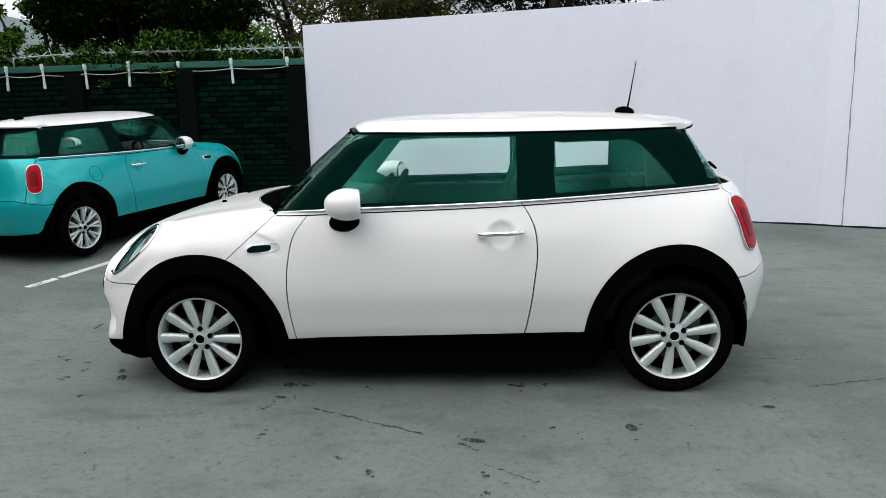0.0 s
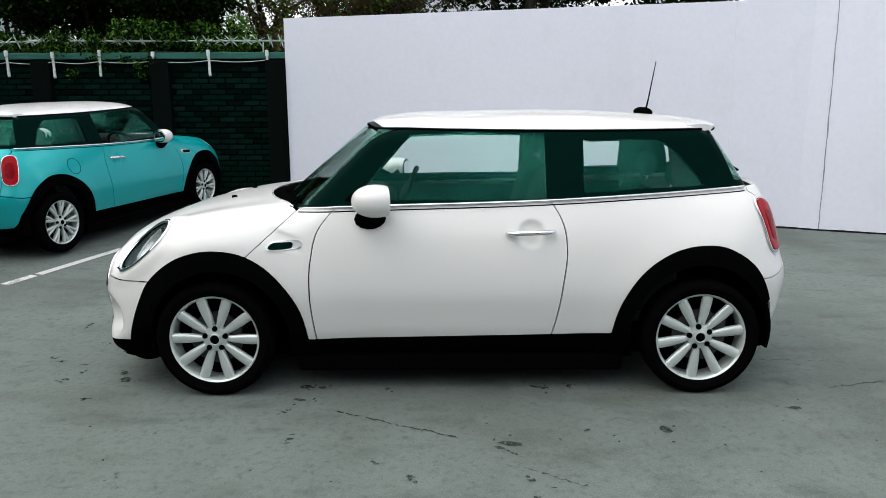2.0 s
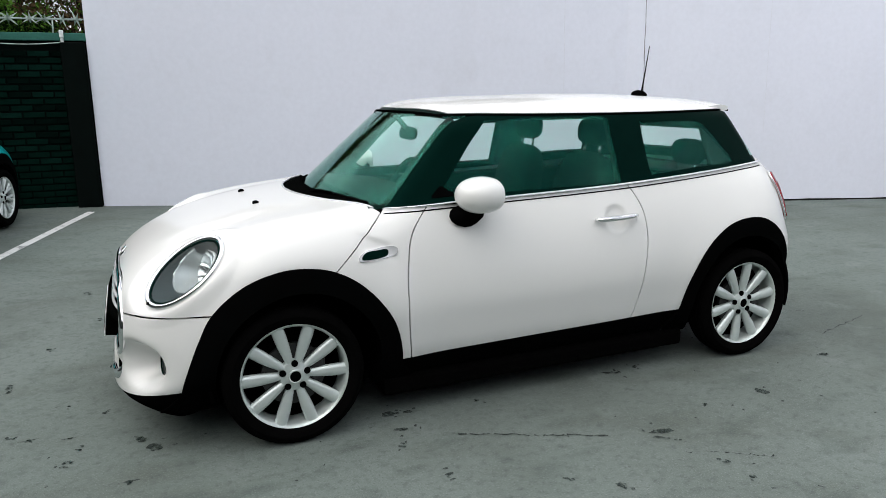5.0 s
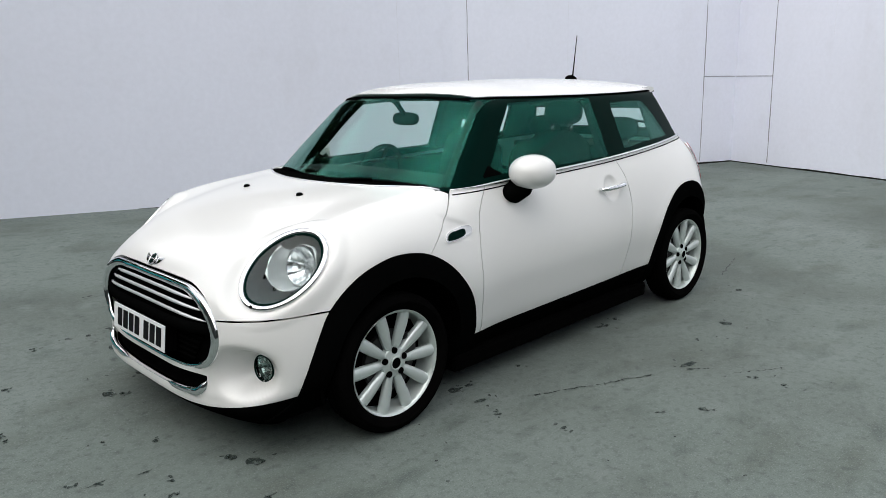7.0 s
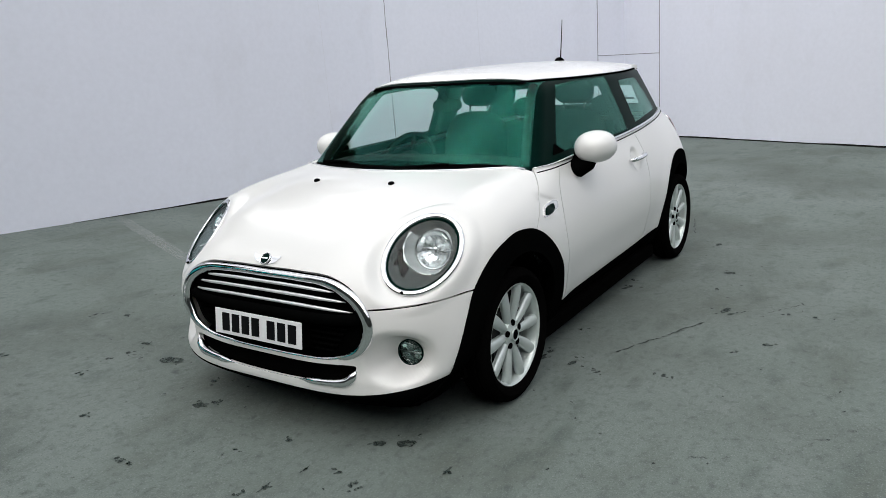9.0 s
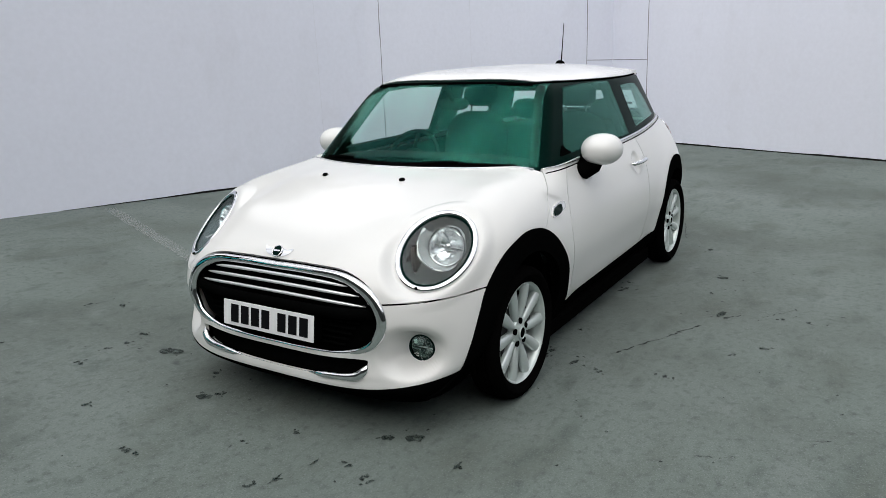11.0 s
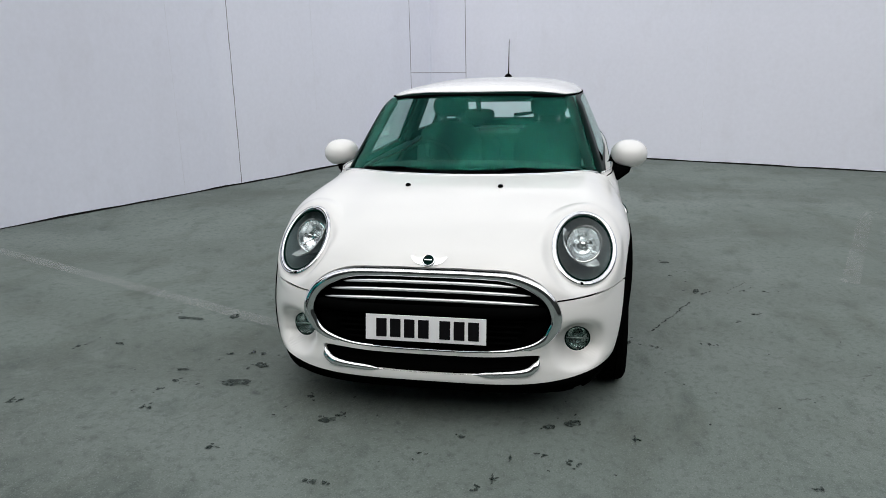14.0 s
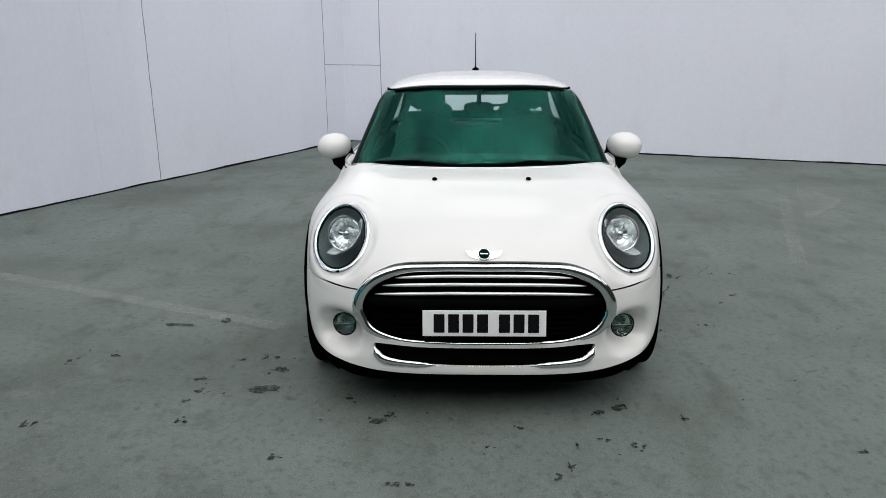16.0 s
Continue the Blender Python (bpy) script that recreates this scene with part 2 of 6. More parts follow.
def box(size, at=(0, 0, 0), bevel=0.01, turn=(0, 0, 0), segments=2):
    bm = bmesh.new()
    bmesh.ops.create_cube(bm, size=1)
    bmesh.ops.scale(bm, vec=size, verts=bm.verts)
    if bevel:
        bmesh.ops.bevel(bm, geom=list(bm.edges), offset=bevel, segments=segments, affect="EDGES", profile=0.5)
    bmesh.ops.transform(bm, matrix=pose(*at, *turn), verts=bm.verts)
    return bm


def blob(size, at=(0, 0, 0), turn=(0, 0, 0), power=2.6, rings=14, segments=24):
    """A rounded cushion: a superellipsoid."""
    bm = bmesh.new()
    bmesh.ops.create_uvsphere(bm, u_segments=segments, v_segments=rings, radius=1)
    for v in bm.verts:
        k = sum(abs(c) ** power for c in v.co) ** (-1 / power)
        v.co = Vector((v.co.x * k * size[0] / 2, v.co.y * k * size[1] / 2, v.co.z * k * size[2] / 2))
    bmesh.ops.transform(bm, matrix=pose(*at, *turn), verts=bm.verts)
    for f in bm.faces:
        f.smooth = True
    return bm


def rounded(points, per=10, closed=True):
    """A smooth line through points (Catmull-Rom)."""
    P = np.asarray(points, float)
    n = len(P)
    out = []
    for i in range(n if closed else n - 1):
        p0, p1, p2, p3 = (P[(i + k) % n] if closed else P[min(max(i + k, 0), n - 1)] for k in (-1, 0, 1, 2))
        for t in np.arange(per) / per:
            out.append(0.5 * (2 * p1 + (p2 - p0) * t + (2 * p0 - 5 * p1 + 4 * p2 - p3) * t**2 + (3 * p1 - p0 - 3 * p2 + p3) * t**3))
    if not closed:
        out.append(P[-1])
    return np.array(out)


def inside(loop, U):
    """How far the points U lie inside a closed line in a plane (negative: outside)."""
    A, B = np.asarray(loop, float), np.roll(np.asarray(loop, float), -1, 0)
    best, odd = np.full(len(U), 1e9), np.zeros(len(U), bool)
    for a, b in zip(A, B):
        d, w = b - a, U - a
        t = np.clip((w @ d) / (d @ d + 1e-15), 0, 1)
        best = np.minimum(best, np.hypot(*(w - t[:, None] * d).T))
        if a[1] != b[1]:
            cross = (a[1] > U[:, 1]) != (b[1] > U[:, 1])
            odd ^= cross & (U[:, 0] < d[0] * (U[:, 1] - a[1]) / (b[1] - a[1]) + a[0])
    return np.where(odd, best, -best)


def smax(a, b, k):
    h = np.maximum(k - np.abs(a - b), 0) / k
    return np.maximum(a, b) + h * h * k / 4


# ------------------------------------------------------ the car's surfaces
def along(x, *pairs):
    return np.interp(x, [p[0] for p in pairs], [p[1] for p in pairs])


def soft_along(x, *pairs):
    """A smooth curve through pairs."""
    X, Y = np.array([p[0] for p in pairs], float), np.array([p[1] for p in pairs], float)
    M = np.gradient(Y, X)
    x = np.clip(x, X[0], X[-1])
    i = np.clip(np.searchsorted(X, x) - 1, 0, len(X) - 2)
    h = X[i + 1] - X[i]
    t = (x - X[i]) / h
    return (2 * t**3 - 3 * t**2 + 1) * Y[i] + (t**3 - 2 * t**2 + t) * h * M[i] + (3 * t**2 - 2 * t**3) * Y[i + 1] + (t**3 - t**2) * h * M[i + 1]


def belt(x):
    return soft_along(x, (-1.2, 0.955), (-0.82, 0.967), (-0.5, 0.976), (0.45, 1.002), (1.0, 1.028), (1.5, 1.052), (1.8, 1.065))


HEAD_AT, HEAD_WAY, HEAD_HALF, HEAD_TURN = np.array((-1.628, -0.646, 0.754)), np.array((-1.0, -0.629, 1.132)), (0.205, 0.149), 0.941
HEAD_WAY = HEAD_WAY / np.linalg.norm(HEAD_WAY)
HEAD_U = np.cross((0, 0, 1), HEAD_WAY) / np.linalg.norm(np.cross((0, 0, 1), HEAD_WAY))
HEAD_V = np.cross(HEAD_WAY, HEAD_U)
HEAD_LONG = math.cos(HEAD_TURN) * HEAD_U + math.sin(HEAD_TURN) * HEAD_V
HEAD_ACROSS = math.cos(HEAD_TURN) * HEAD_V - math.sin(HEAD_TURN) * HEAD_U


def head_loop(r, n=64, hand=-1):
    """The headlight's slanted oval, r times its rim."""
    a = np.arange(n) * 2 * math.pi / n
    x, y = r * HEAD_HALF[0] * np.cos(a), r * HEAD_HALF[1] * np.sin(a)
    c, s = math.cos(HEAD_TURN), math.sin(HEAD_TURN)
    P = np.stack([x * c - y * s, x * s + y * c], 1)
    return P if hand < 0 else P[::-1] * (-1, 1)


FOG_AT = np.array((-1.79, -0.645, 0.376))


def body(P):
    """Below nought inside the lower body: side, nose, tail, bonnet and floor, rounded into one another."""
    x, y, z = P[:, 0], np.abs(P[:, 1]), P[:, 2]
    wide = 0.862 - 0.055 * np.maximum(0, (x - 0.2) / 1.4) ** 2 - 0.02 * np.maximum(0, -x - 1.0) ** 2 - 1.0 * (np.maximum(0, x - 0.5) / 0.95) ** 2 * np.maximum(0, z - 0.76) ** 2
    flare = 0.016 * np.exp(-((np.hypot(x + 1.205, z - 0.31) - 0.46) / 0.12) ** 2) + 0.012 * np.exp(-((np.hypot(x - 1.24, z - 0.33) - 0.43) / 0.09) ** 2)
    side = y - (wide + flare - 0.50 * (z - 0.55) ** 2 - 0.78 * np.maximum(0, 0.46 - z) ** 2 - 1.0 * np.clip((-1.35 - x) / 0.25, 0, 1) * np.maximum(0, 0.46 - np.maximum(z, 0.27)) ** 2 - 0.012 * np.exp(-((z - 0.42) / 0.09) ** 2) * (np.abs(x) < 2))
    nose = soft_along(z, (0.05, -1.72), (0.10, -1.790), (0.16, -1.880), (0.21, -1.942), (0.27, -1.947), (0.34, -1.930), (0.42, -1.932), (0.5, -1.936), (0.6, -1.926), (0.7, -1.904), (0.76, -1.885), (0.9, -1.78), (1.1, -1.60))
    bend = soft_along(z, (0.10, 4.0), (0.28, 4.0), (0.42, 4.8), (0.50, 5.0), (0.60, 4.6), (0.75, 3.0), (0.95, 2.0))
    sweep = soft_along(z, (0.10, 0.34), (0.28, 0.32), (0.42, 0.37), (0.50, 0.40), (0.60, 0.42), (0.75, 0.45), (0.95, 0.45))
    front = (nose + sweep * (y / 0.86) ** bend - x) * 0.85
    tail = soft_along(z, (0.1, 1.66), (0.25, 1.755), (0.42, 1.81), (0.6, 1.83), (0.72, 1.79), (0.85, 1.745), (1.0, 1.68), (1.15, 1.58))
    rear = x - (tail - 0.32 * (y / 0.84) ** 4)
    top = soft_along(x, (-2.1, 0.64), (-2.0, 0.70), (-1.88, 0.762), (-1.75, 0.822), (-1.6, 0.880), (-1.4, 0.935), (-1.265, 0.960), (-1.1, 0.980), (-0.95, 0.995), (-0.80, 1.02), (-0.65, 1.10), (0.5, 1.18), (1.5, 1.22), (1.9, 1.22))
    scoop = 0.012 * np.exp(-((y - 0.50) / 0.10) ** 2) * np.clip((-x - 0.95) / 0.5, 0, 1) * np.clip((x + 1.95) / 0.2, 0, 1)
    deck = z - (top - 0.035 * (y / 0.8) ** 2 - scoop)
    f = smax(side, deck, 0.16)
    f = smax(f, smax(front, rear, 0.01), np.where(x < 0, along(z, (0.45, 0.07), (0.72, 0.13)), 0.13))
    f = smax(f, 0.15 + 0.14 * np.clip((x - 1.35) / 0.3, 0, 1) - 0.055 * np.clip((-1.55 - x) / 0.15, 0, 1) - z, 0.05)
    f = f + 0.019 * np.exp(-((((x - 0.374) / 0.060) ** 2 + ((z - 0.842) / 0.060) ** 2) ** 3)) * (y > 0.4)
    dish = ((y - 0.632) / np.where(y < 0.632, 0.086, 0.120)) ** 2 + ((z - 0.380) / 0.084) ** 2
    f = f + np.where(x < -1.3, np.exp(-(dish**2.0)), 0.0) * (smax(f, -(x + 1.726), 0.025) - f)
    Q = np.stack([x, -y, z], 1) - HEAD_AT
    flat = Q @ HEAD_WAY
    r = np.hypot(Q @ HEAD_LONG / HEAD_HALF[0], Q @ HEAD_ACROSS / HEAD_HALF[1])
    w = np.clip((1.42 - r) / 0.40, 0, 1) * (np.abs(flat) < 0.15)
    f = f + w * w * (3 - 2 * w) * (flat - f)
    f = f + 0.008 * np.exp(-(((x + 0.86) / 0.075) ** 4 + ((z - 0.815 + 0.4 * (x + 0.86)) / 0.035) ** 4)) * (y > 0.4)
    return f


def roof_line(x):
    return soft_along(x, (-0.7, 1.345), (-0.4, 1.358), (0.0, 1.352), (0.5, 1.346), (1.0, 1.346), (1.4, 1.350))


def cabin(P):
    """Below nought inside the glasshouse."""
    x, y, z = P[:, 0], np.abs(P[:, 1]), P[:, 2]
    side = (y - (0.745 - 0.41 * (z - 1.0) - 0.08 * (z - 1.0) ** 2 - np.where(x < 0.35, 0.026, 0.090) * ((x - 0.35) / 0.95) ** 2)) * 0.91
    screen = (-0.955 + 1.14 * (z - 0.985) + 0.10 * (z - 0.985) ** 2 + 0.20 * (y / 0.7) ** 2 - x) * 0.67
    rear = (x - (1.605 - 0.70 * (z - 1.06) - 0.13 * (y / 0.7) ** 2)) * 0.82
    top = soft_along(x, (-0.8, 1.32), (-0.5, 1.394), (-0.25, 1.425), (0.09, 1.434), (0.43, 1.439), (0.77, 1.433), (1.1, 1.415), (1.43, 1.382), (1.7, 1.330))
    roof = z - (top - 0.025 * (y / 0.57) ** 2 - 0.048 * (y / 0.57) ** 4)
    f = smax(smax(screen, rear, 0.01), side, 0.05)
    return smax(smax(f, roof, 0.045), 0.93 - z, 0.02)


def slope(field, V):
    h = 1e-4
    N = np.stack([field(V + h * e) - field(V - h * e) for e in np.eye(3)], 1)
    return N / (np.linalg.norm(N, axis=1, keepdims=True) + 1e-12)


def skin(field, low, high, spine, step):
    """A fine triangle mesh of a field's surface: points of a box drawn in towards a spine."""
    low, high = np.array(low, float), np.array(high, float)
    size = high - low
    verts, faces, base = [], [], 0
    for axis in range(3):
        u, v = (axis + 1) % 3, (axis + 2) % 3
        nu, nv = int(size[u] / step) + 1, int(size[v] / step) + 1
        for end in (0, 1):
            gu, gv = np.meshgrid(np.linspace(low[u], high[u], nu + 1), np.linspace(low[v], high[v], nv + 1), indexing="ij")
            P = np.zeros((gu.size, 3))
            P[:, u], P[:, v], P[:, axis] = gu.ravel(), gv.ravel(), (low, high)[end][axis]
            i = (np.arange(nu)[:, None] * (nv + 1) + np.arange(nv)[None]).ravel() + base
            quad = np.stack([i, i + nv + 1, i + nv + 2, i + 1], 1)
            faces.append(quad if end else quad[:, ::-1])
            verts.append(P)
            base += len(P)
    P, Q = np.concatenate(verts), np.concatenate(faces)
    _, first, inv = np.unique(np.round(P, 5), axis=0, return_index=True, return_inverse=True)
    P, Q = P[first], inv.ravel()[Q]
    O = np.stack([np.clip(P[:, 0] * 0.9, *spine[0]), np.zeros(len(P)), np.full(len(P), spine[1])], 1)
    a, b = np.zeros(len(P)), np.full(len(P), 1.15)
    for _ in range(34):
        m = (a + b) / 2
        out = field(O + m[:, None] * (P - O)) > 0
        a, b = np.where(out, a, m), np.where(out, m, b)
    V = O + a[:, None] * (P - O)
    T = np.concatenate([Q[:, [0, 1, 2]], Q[:, [0, 2, 3]]])
    return V, slope(field, V), T


def onto(field, start, way, reach=1.0):
    """Points drawn along a way until they meet the surface from outside."""
    S, W = np.atleast_2d(np.asarray(start, float)), np.asarray(way, float)
    steps = np.linspace(0, reach, 81)
    f = np.stack([field(S + t * W) for t in steps])
    i = np.argmax(f < 0, axis=0)
    b, a = steps[i], steps[np.maximum(i - 1, 0)]
    for _ in range(30):
        m = (a + b) / 2
        out = field(S + m[:, None] * W) > 0
        a, b = np.where(out, m, a), np.where(out, b, m)
    return S + b[:, None] * W


def on_side(field, XZ, hand):
    XZ = np.asarray(XZ, float)
    return onto(field, np.stack([XZ[:, 0], np.full(len(XZ), 1.1 * hand), XZ[:, 1]], 1), (0, -hand, 0), 1.1)


def on_front(YZ):
    YZ = np.asarray(YZ, float)
    return onto(body, np.stack([np.full(len(YZ), -2.2), YZ[:, 0], YZ[:, 1]], 1), (1, 0, 0), 1.2)


def patch(name, field, centre, u, v, way, loop, mat, parent, label="", proud=0.002, thick=0.01, step=0.01, hole=None):
    """A piece that follows a surface: the part of it that a closed line in the plane (u, v) at centre covers, seen along a way."""
    loop = np.asarray(loop, float)
    u, v, way = (np.asarray(a, float) for a in (u, v, way))
    lo, hi = loop.min(0) - step, loop.max(0) + step
    nu, nv = int((hi[0] - lo[0]) / step) + 2, int((hi[1] - lo[1]) / step) + 2
    A, Bq = np.meshgrid(np.linspace(lo[0], hi[0], nu), np.linspace(lo[1], hi[1], nv), indexing="ij")
    UV = np.stack([A.ravel(), Bq.ravel()], 1)
    P = onto(field, np.asarray(centre, float) + UV[:, :1] * u + UV[:, 1:] * v - 0.35 * way, way, 0.9)
    i = (np.arange(nu - 1)[:, None] * nv + np.arange(nv - 1)[None]).ravel()
    T = np.concatenate([np.stack([i, i + nv, i + nv + 1], 1), np.stack([i, i + nv + 1, i + 1], 1)])
    if np.dot(np.cross(u, v), way) > 0:
        T = T[:, ::-1]
    m = (P, slope(field, P), T)
    uv = lambda m: np.stack([(m[0] - np.asarray(centre)) @ u, (m[0] - np.asarray(centre)) @ v], 1)
    m = clip(m, inside(loop, UV))
    if hole is not None:
        m = clip(m, -inside(hole, uv(m)))
    return panel(name, m, mat, parent, label, thick, proud)


def ring_on(field, centre, u, v, way, loop, lift=0.0):
    """A closed line laid on a surface."""
    loop = np.asarray(loop, float)
    way = np.asarray(way, float)
    P = onto(field, np.asarray(centre, float) + loop[:, :1] * np.asarray(u, float) + loop[:, 1:] * np.asarray(v, float) - 0.35 * way, way, 0.9)
    return P + lift * slope(field, P)


def circle(r, n=40, at=(0, 0)):
    a = np.arange(n) * 2 * np.pi / n
    return np.stack([at[0] + r * np.cos(a), at[1] + r * np.sin(a)], 1)


def mirror_y(P, hand):
    P = np.array(P, float)
    P[..., 1] *= -hand
    return P


# ------------------------------------------------------------- the setting
def ground_height(x, y):
    d = -0.5 * x + 0.866 * y - 1.35
    rise = 0.06 * (d + np.sqrt(d * d + 0.09)) / 2
    return 0.30 - 0.5 * ((0.30 - rise) + np.sqrt((0.30 - rise) ** 2 + 0.002))


def mat_ground():
    m = material("worn_painted_tarmac", (0.137, 0.165, 0.150), 0.75, spread=0.12, scale=0.7, fine=160, bump=0.0008, spec=0.15)
    n, l = m.node_tree.nodes, m.node_tree.links
    b = n["Principled BSDF"]
    src = b.inputs["Base Color"].links[0].from_socket
    at = n.new("ShaderNodeTexCoord")

    def layer(src, scale, lo, hi, colour, strength, kind="ShaderNodeTexNoise", detail=6, stretch=(1, 1, 1)):
        mp = n.new("ShaderNodeMapping")
        mp.inputs["Scale"].default_value = stretch
        l.new(at.outputs["Object"], mp.inputs["Vector"])
        t = n.new(kind)
        t.inputs["Scale"].default_value = scale
        t.inputs["Detail"].default_value = detail
        l.new(mp.outputs[0], t.inputs["Vector"])
        r = n.new("ShaderNodeMapRange")
        r.inputs["From Min"].default_value, r.inputs["From Max"].default_value = lo, hi
        r.inputs["To Max"].default_value = strength
        l.new(t.outputs["Fac"], r.inputs["Value"])
        mx = n.new("ShaderNodeMix")
        mx.data_type = "RGBA"
        l.new(r.outputs[0], mx.inputs["Factor"])
        l.new(src, mx.inputs["A"])
        mx.inputs["B"].default_value = (0.945 * colour[0], 0.965 * colour[1], 0.96 * colour[2], 1)
        return mx.outputs["Result"]

    src = layer(src, 0.35, 0.50, 0.72, (0.175, 0.20, 0.19), 0.75)
    src = layer(src, 1.3, 0.56, 0.75, (0.085, 0.10, 0.095), 0.55, stretch=(1, 0.6, 1))
    src = layer(src, 0.62, 0.47, 0.66, (0.082, 0.094, 0.082), 0.60, detail=9, stretch=(1.0, 0.7, 1))
    src = layer(src, 2.4, 0.52, 0.70, (0.084, 0.095, 0.080), 0.60, detail=9, stretch=(0.6, 1.2, 1))
    src = layer(src, 3.4, 0.58, 0.74, (0.19, 0.212, 0.202), 0.45, detail=8)
    src = layer(src, 4.5, 0.57, 0.72, (0.060, 0.078, 0.070), 0.50, detail=8, stretch=(0.7, 1.3, 1))
    src = layer(src, 11, 0.62, 0.76, (0.04, 0.055, 0.048), 0.60, detail=7)
    src = layer(src, 26, 0.50, 0.76, (0.070, 0.085, 0.080), 0.65, detail=9)
    src = layer(src, 60, 0.56, 0.80, (0.21, 0.235, 0.225), 0.38, detail=6)
    src = layer(src, 150, 0.55, 0.72, (0.27, 0.30, 0.285), 0.42, detail=3)
    src = layer(src, 120, 0.56, 0.72, (0.06, 0.072, 0.066), 0.55, detail=3, stretch=(1.1, 0.9, 1))
    src = layer(src, 380, 0.58, 0.72, (0.30, 0.32, 0.31), 0.12, detail=2)
    l.new(src, b.inputs["Base Color"])
    return m


def make_ground():
    near = np.linspace(-14, 14, 113)
    edge = np.concatenate([-np.geomspace(400, 16, 14), near, np.geomspace(16, 400, 14)])
    X, Y = np.meshgrid(edge, edge, indexing="ij")
    Z = ground_height(X, Y)
    n = len(edge)
    i = (np.arange(n - 1)[:, None] * n + np.arange(n - 1)[None]).ravel()
    ob = sheet("ground", np.stack([X.ravel(), Y.ravel(), Z.ravel()], 1), np.stack([i, i + n, i + n + 1, i + 1], 1), mat_ground())
    tagged(ob, "grey worn painted tarmac yard with dark oil spots", "ground", kind="structure")


def wall_run(name, a, b, low, high_a, high_b, thick, mat, label):
    """A wall from a to b (its face on the side of the yard), with its own thickness behind."""
    a, b = Vector(a), Vector(b)
    d = (b - a).normalized()
    back = Vector((-d.y, d.x)) * thick
    bm = bmesh.new()
    q = [bm.verts.new((p.x, p.y, z)) for p, z in ((a, low), (b, low), (b, high_b), (a, high_a))]
    r = [bm.verts.new((p.x + back.x, p.y + back.y, z)) for p, z in ((a, low), (b, low), (b, high_b), (a, high_a))]
    bm.faces.new(q)
    bm.faces.new(r[::-1])
    for i in range(4):
        j = (i + 1) % 4
        bm.faces.new((q[j], q[i], r[i], r[j]))
    bmesh.ops.recalc_face_normals(bm, faces=bm.faces)
    return tagged(part(name, bm, mat), label, "wall", kind="structure")


HOARD_A, HOARD_B, CORNER, BACK_END = (-2.10, 5.252), (4.05, 4.05), (8.77, 2.29), (2.6, -13.1)
WALL_WHITE = material("white_painted_board", (0.775, 0.795, 0.885), 0.65, spread=0.035, scale=0.8, fine=18, bump=0.0006, spec=0.2)
BRICK = material("dark_brick", (0.035, 0.036, 0.034), 0.85, spread=0.4, scale=6, fine=90, bump=0.002, spec=0.1)


def weathered(m, dirt, strength):
    """Faint rain streaks and wide blotches over a painted wall."""
    n, l = m.node_tree.nodes, m.node_tree.links
    b = n["Principled BSDF"]
    for scale, stretch, lo, hi in ((1.1, (1, 1, 0.16), 0.58, 0.85), (0.40, (1, 1, 1), 0.46, 0.75), (3.0, (1, 1, 0.7), 0.58, 0.80)):
        at, mp, t, r, mx = n.new("ShaderNodeTexCoord"), n.new("ShaderNodeMapping"), n.new("ShaderNodeTexNoise"), n.new("ShaderNodeMapRange"), n.new("ShaderNodeMix")
        mp.inputs["Scale"].default_value = stretch
        t.inputs["Scale"].default_value, t.inputs["Detail"].default_value = scale, 6
        r.inputs["From Min"].default_value, r.inputs["From Max"].default_value, r.inputs["To Max"].default_value = lo, hi, strength
        mx.data_type = "RGBA"
        mx.inputs["B"].default_value = (*dirt, 1)
        src = b.inputs["Base Color"].links[0].from_socket
        l.new(at.outputs["Object"], mp.inputs["Vector"])
        l.new(mp.outputs[0], t.inputs["Vector"])
        l.new(t.outputs["Fac"], r.inputs["Value"])
        l.new(r.outputs[0], mx.inputs["Factor"])
        l.new(src, mx.inputs["A"])
        l.new(mx.outputs["Result"], b.inputs["Base Color"])


weathered(WALL_WHITE, (0.60, 0.60, 0.64), 0.20)
make_ground()
HOARD_END = (3.35, 4.187)
wall_run("wall_hoarding", HOARD_A, HOARD_END, -0.1, 2.53, 2.59, 0.14, WALL_WHITE, "white painted boarded yard wall with marks and scuffs")
wall_run("wall_step", HOARD_END, HOARD_B, -0.1, 4.2, 4.2, 0.2, WALL_WHITE, "tall white painted wall beyond the low boards")
wall_run("wall_side", HOARD_B, CORNER, -0.1, 4.2, 4.2, 0.2, WALL_WHITE, "tall white painted building wall beside the yard")
wall_run("wall_back", CORNER, BACK_END, -0.1, 4.2, 4.2, 0.2, WALL_WHITE, "tall white painted back wall of the yard")
# two dark walls added out of view, to hold back low sky light
UNSEEN_WALL_GREY = material("unseen_dark_wall", (0.055, 0.06, 0.056), 0.85, spread=0.2, scale=0.9, fine=14, bump=0.003, spec=0.1)
wall_run("wall_unseen_south", (3.8, -10.5), (-8.8, -10.5), -0.1, 4.6, 4.6, 0.25, UNSEEN_WALL_GREY, "plain dark wall added out of view to block low sky light")
wall_run("wall_unseen_west", (-8.8, -10.5), (-8.8, 5.3), -0.1, 5.2, 5.2, 0.25, UNSEEN_WALL_GREY, "plain dark wall added out of view to block low sky light")


# ------------------------------------------------------------------ a car
F_ARCH, R_ARCH = (-1.205, 0.312), (1.240, 0.330)


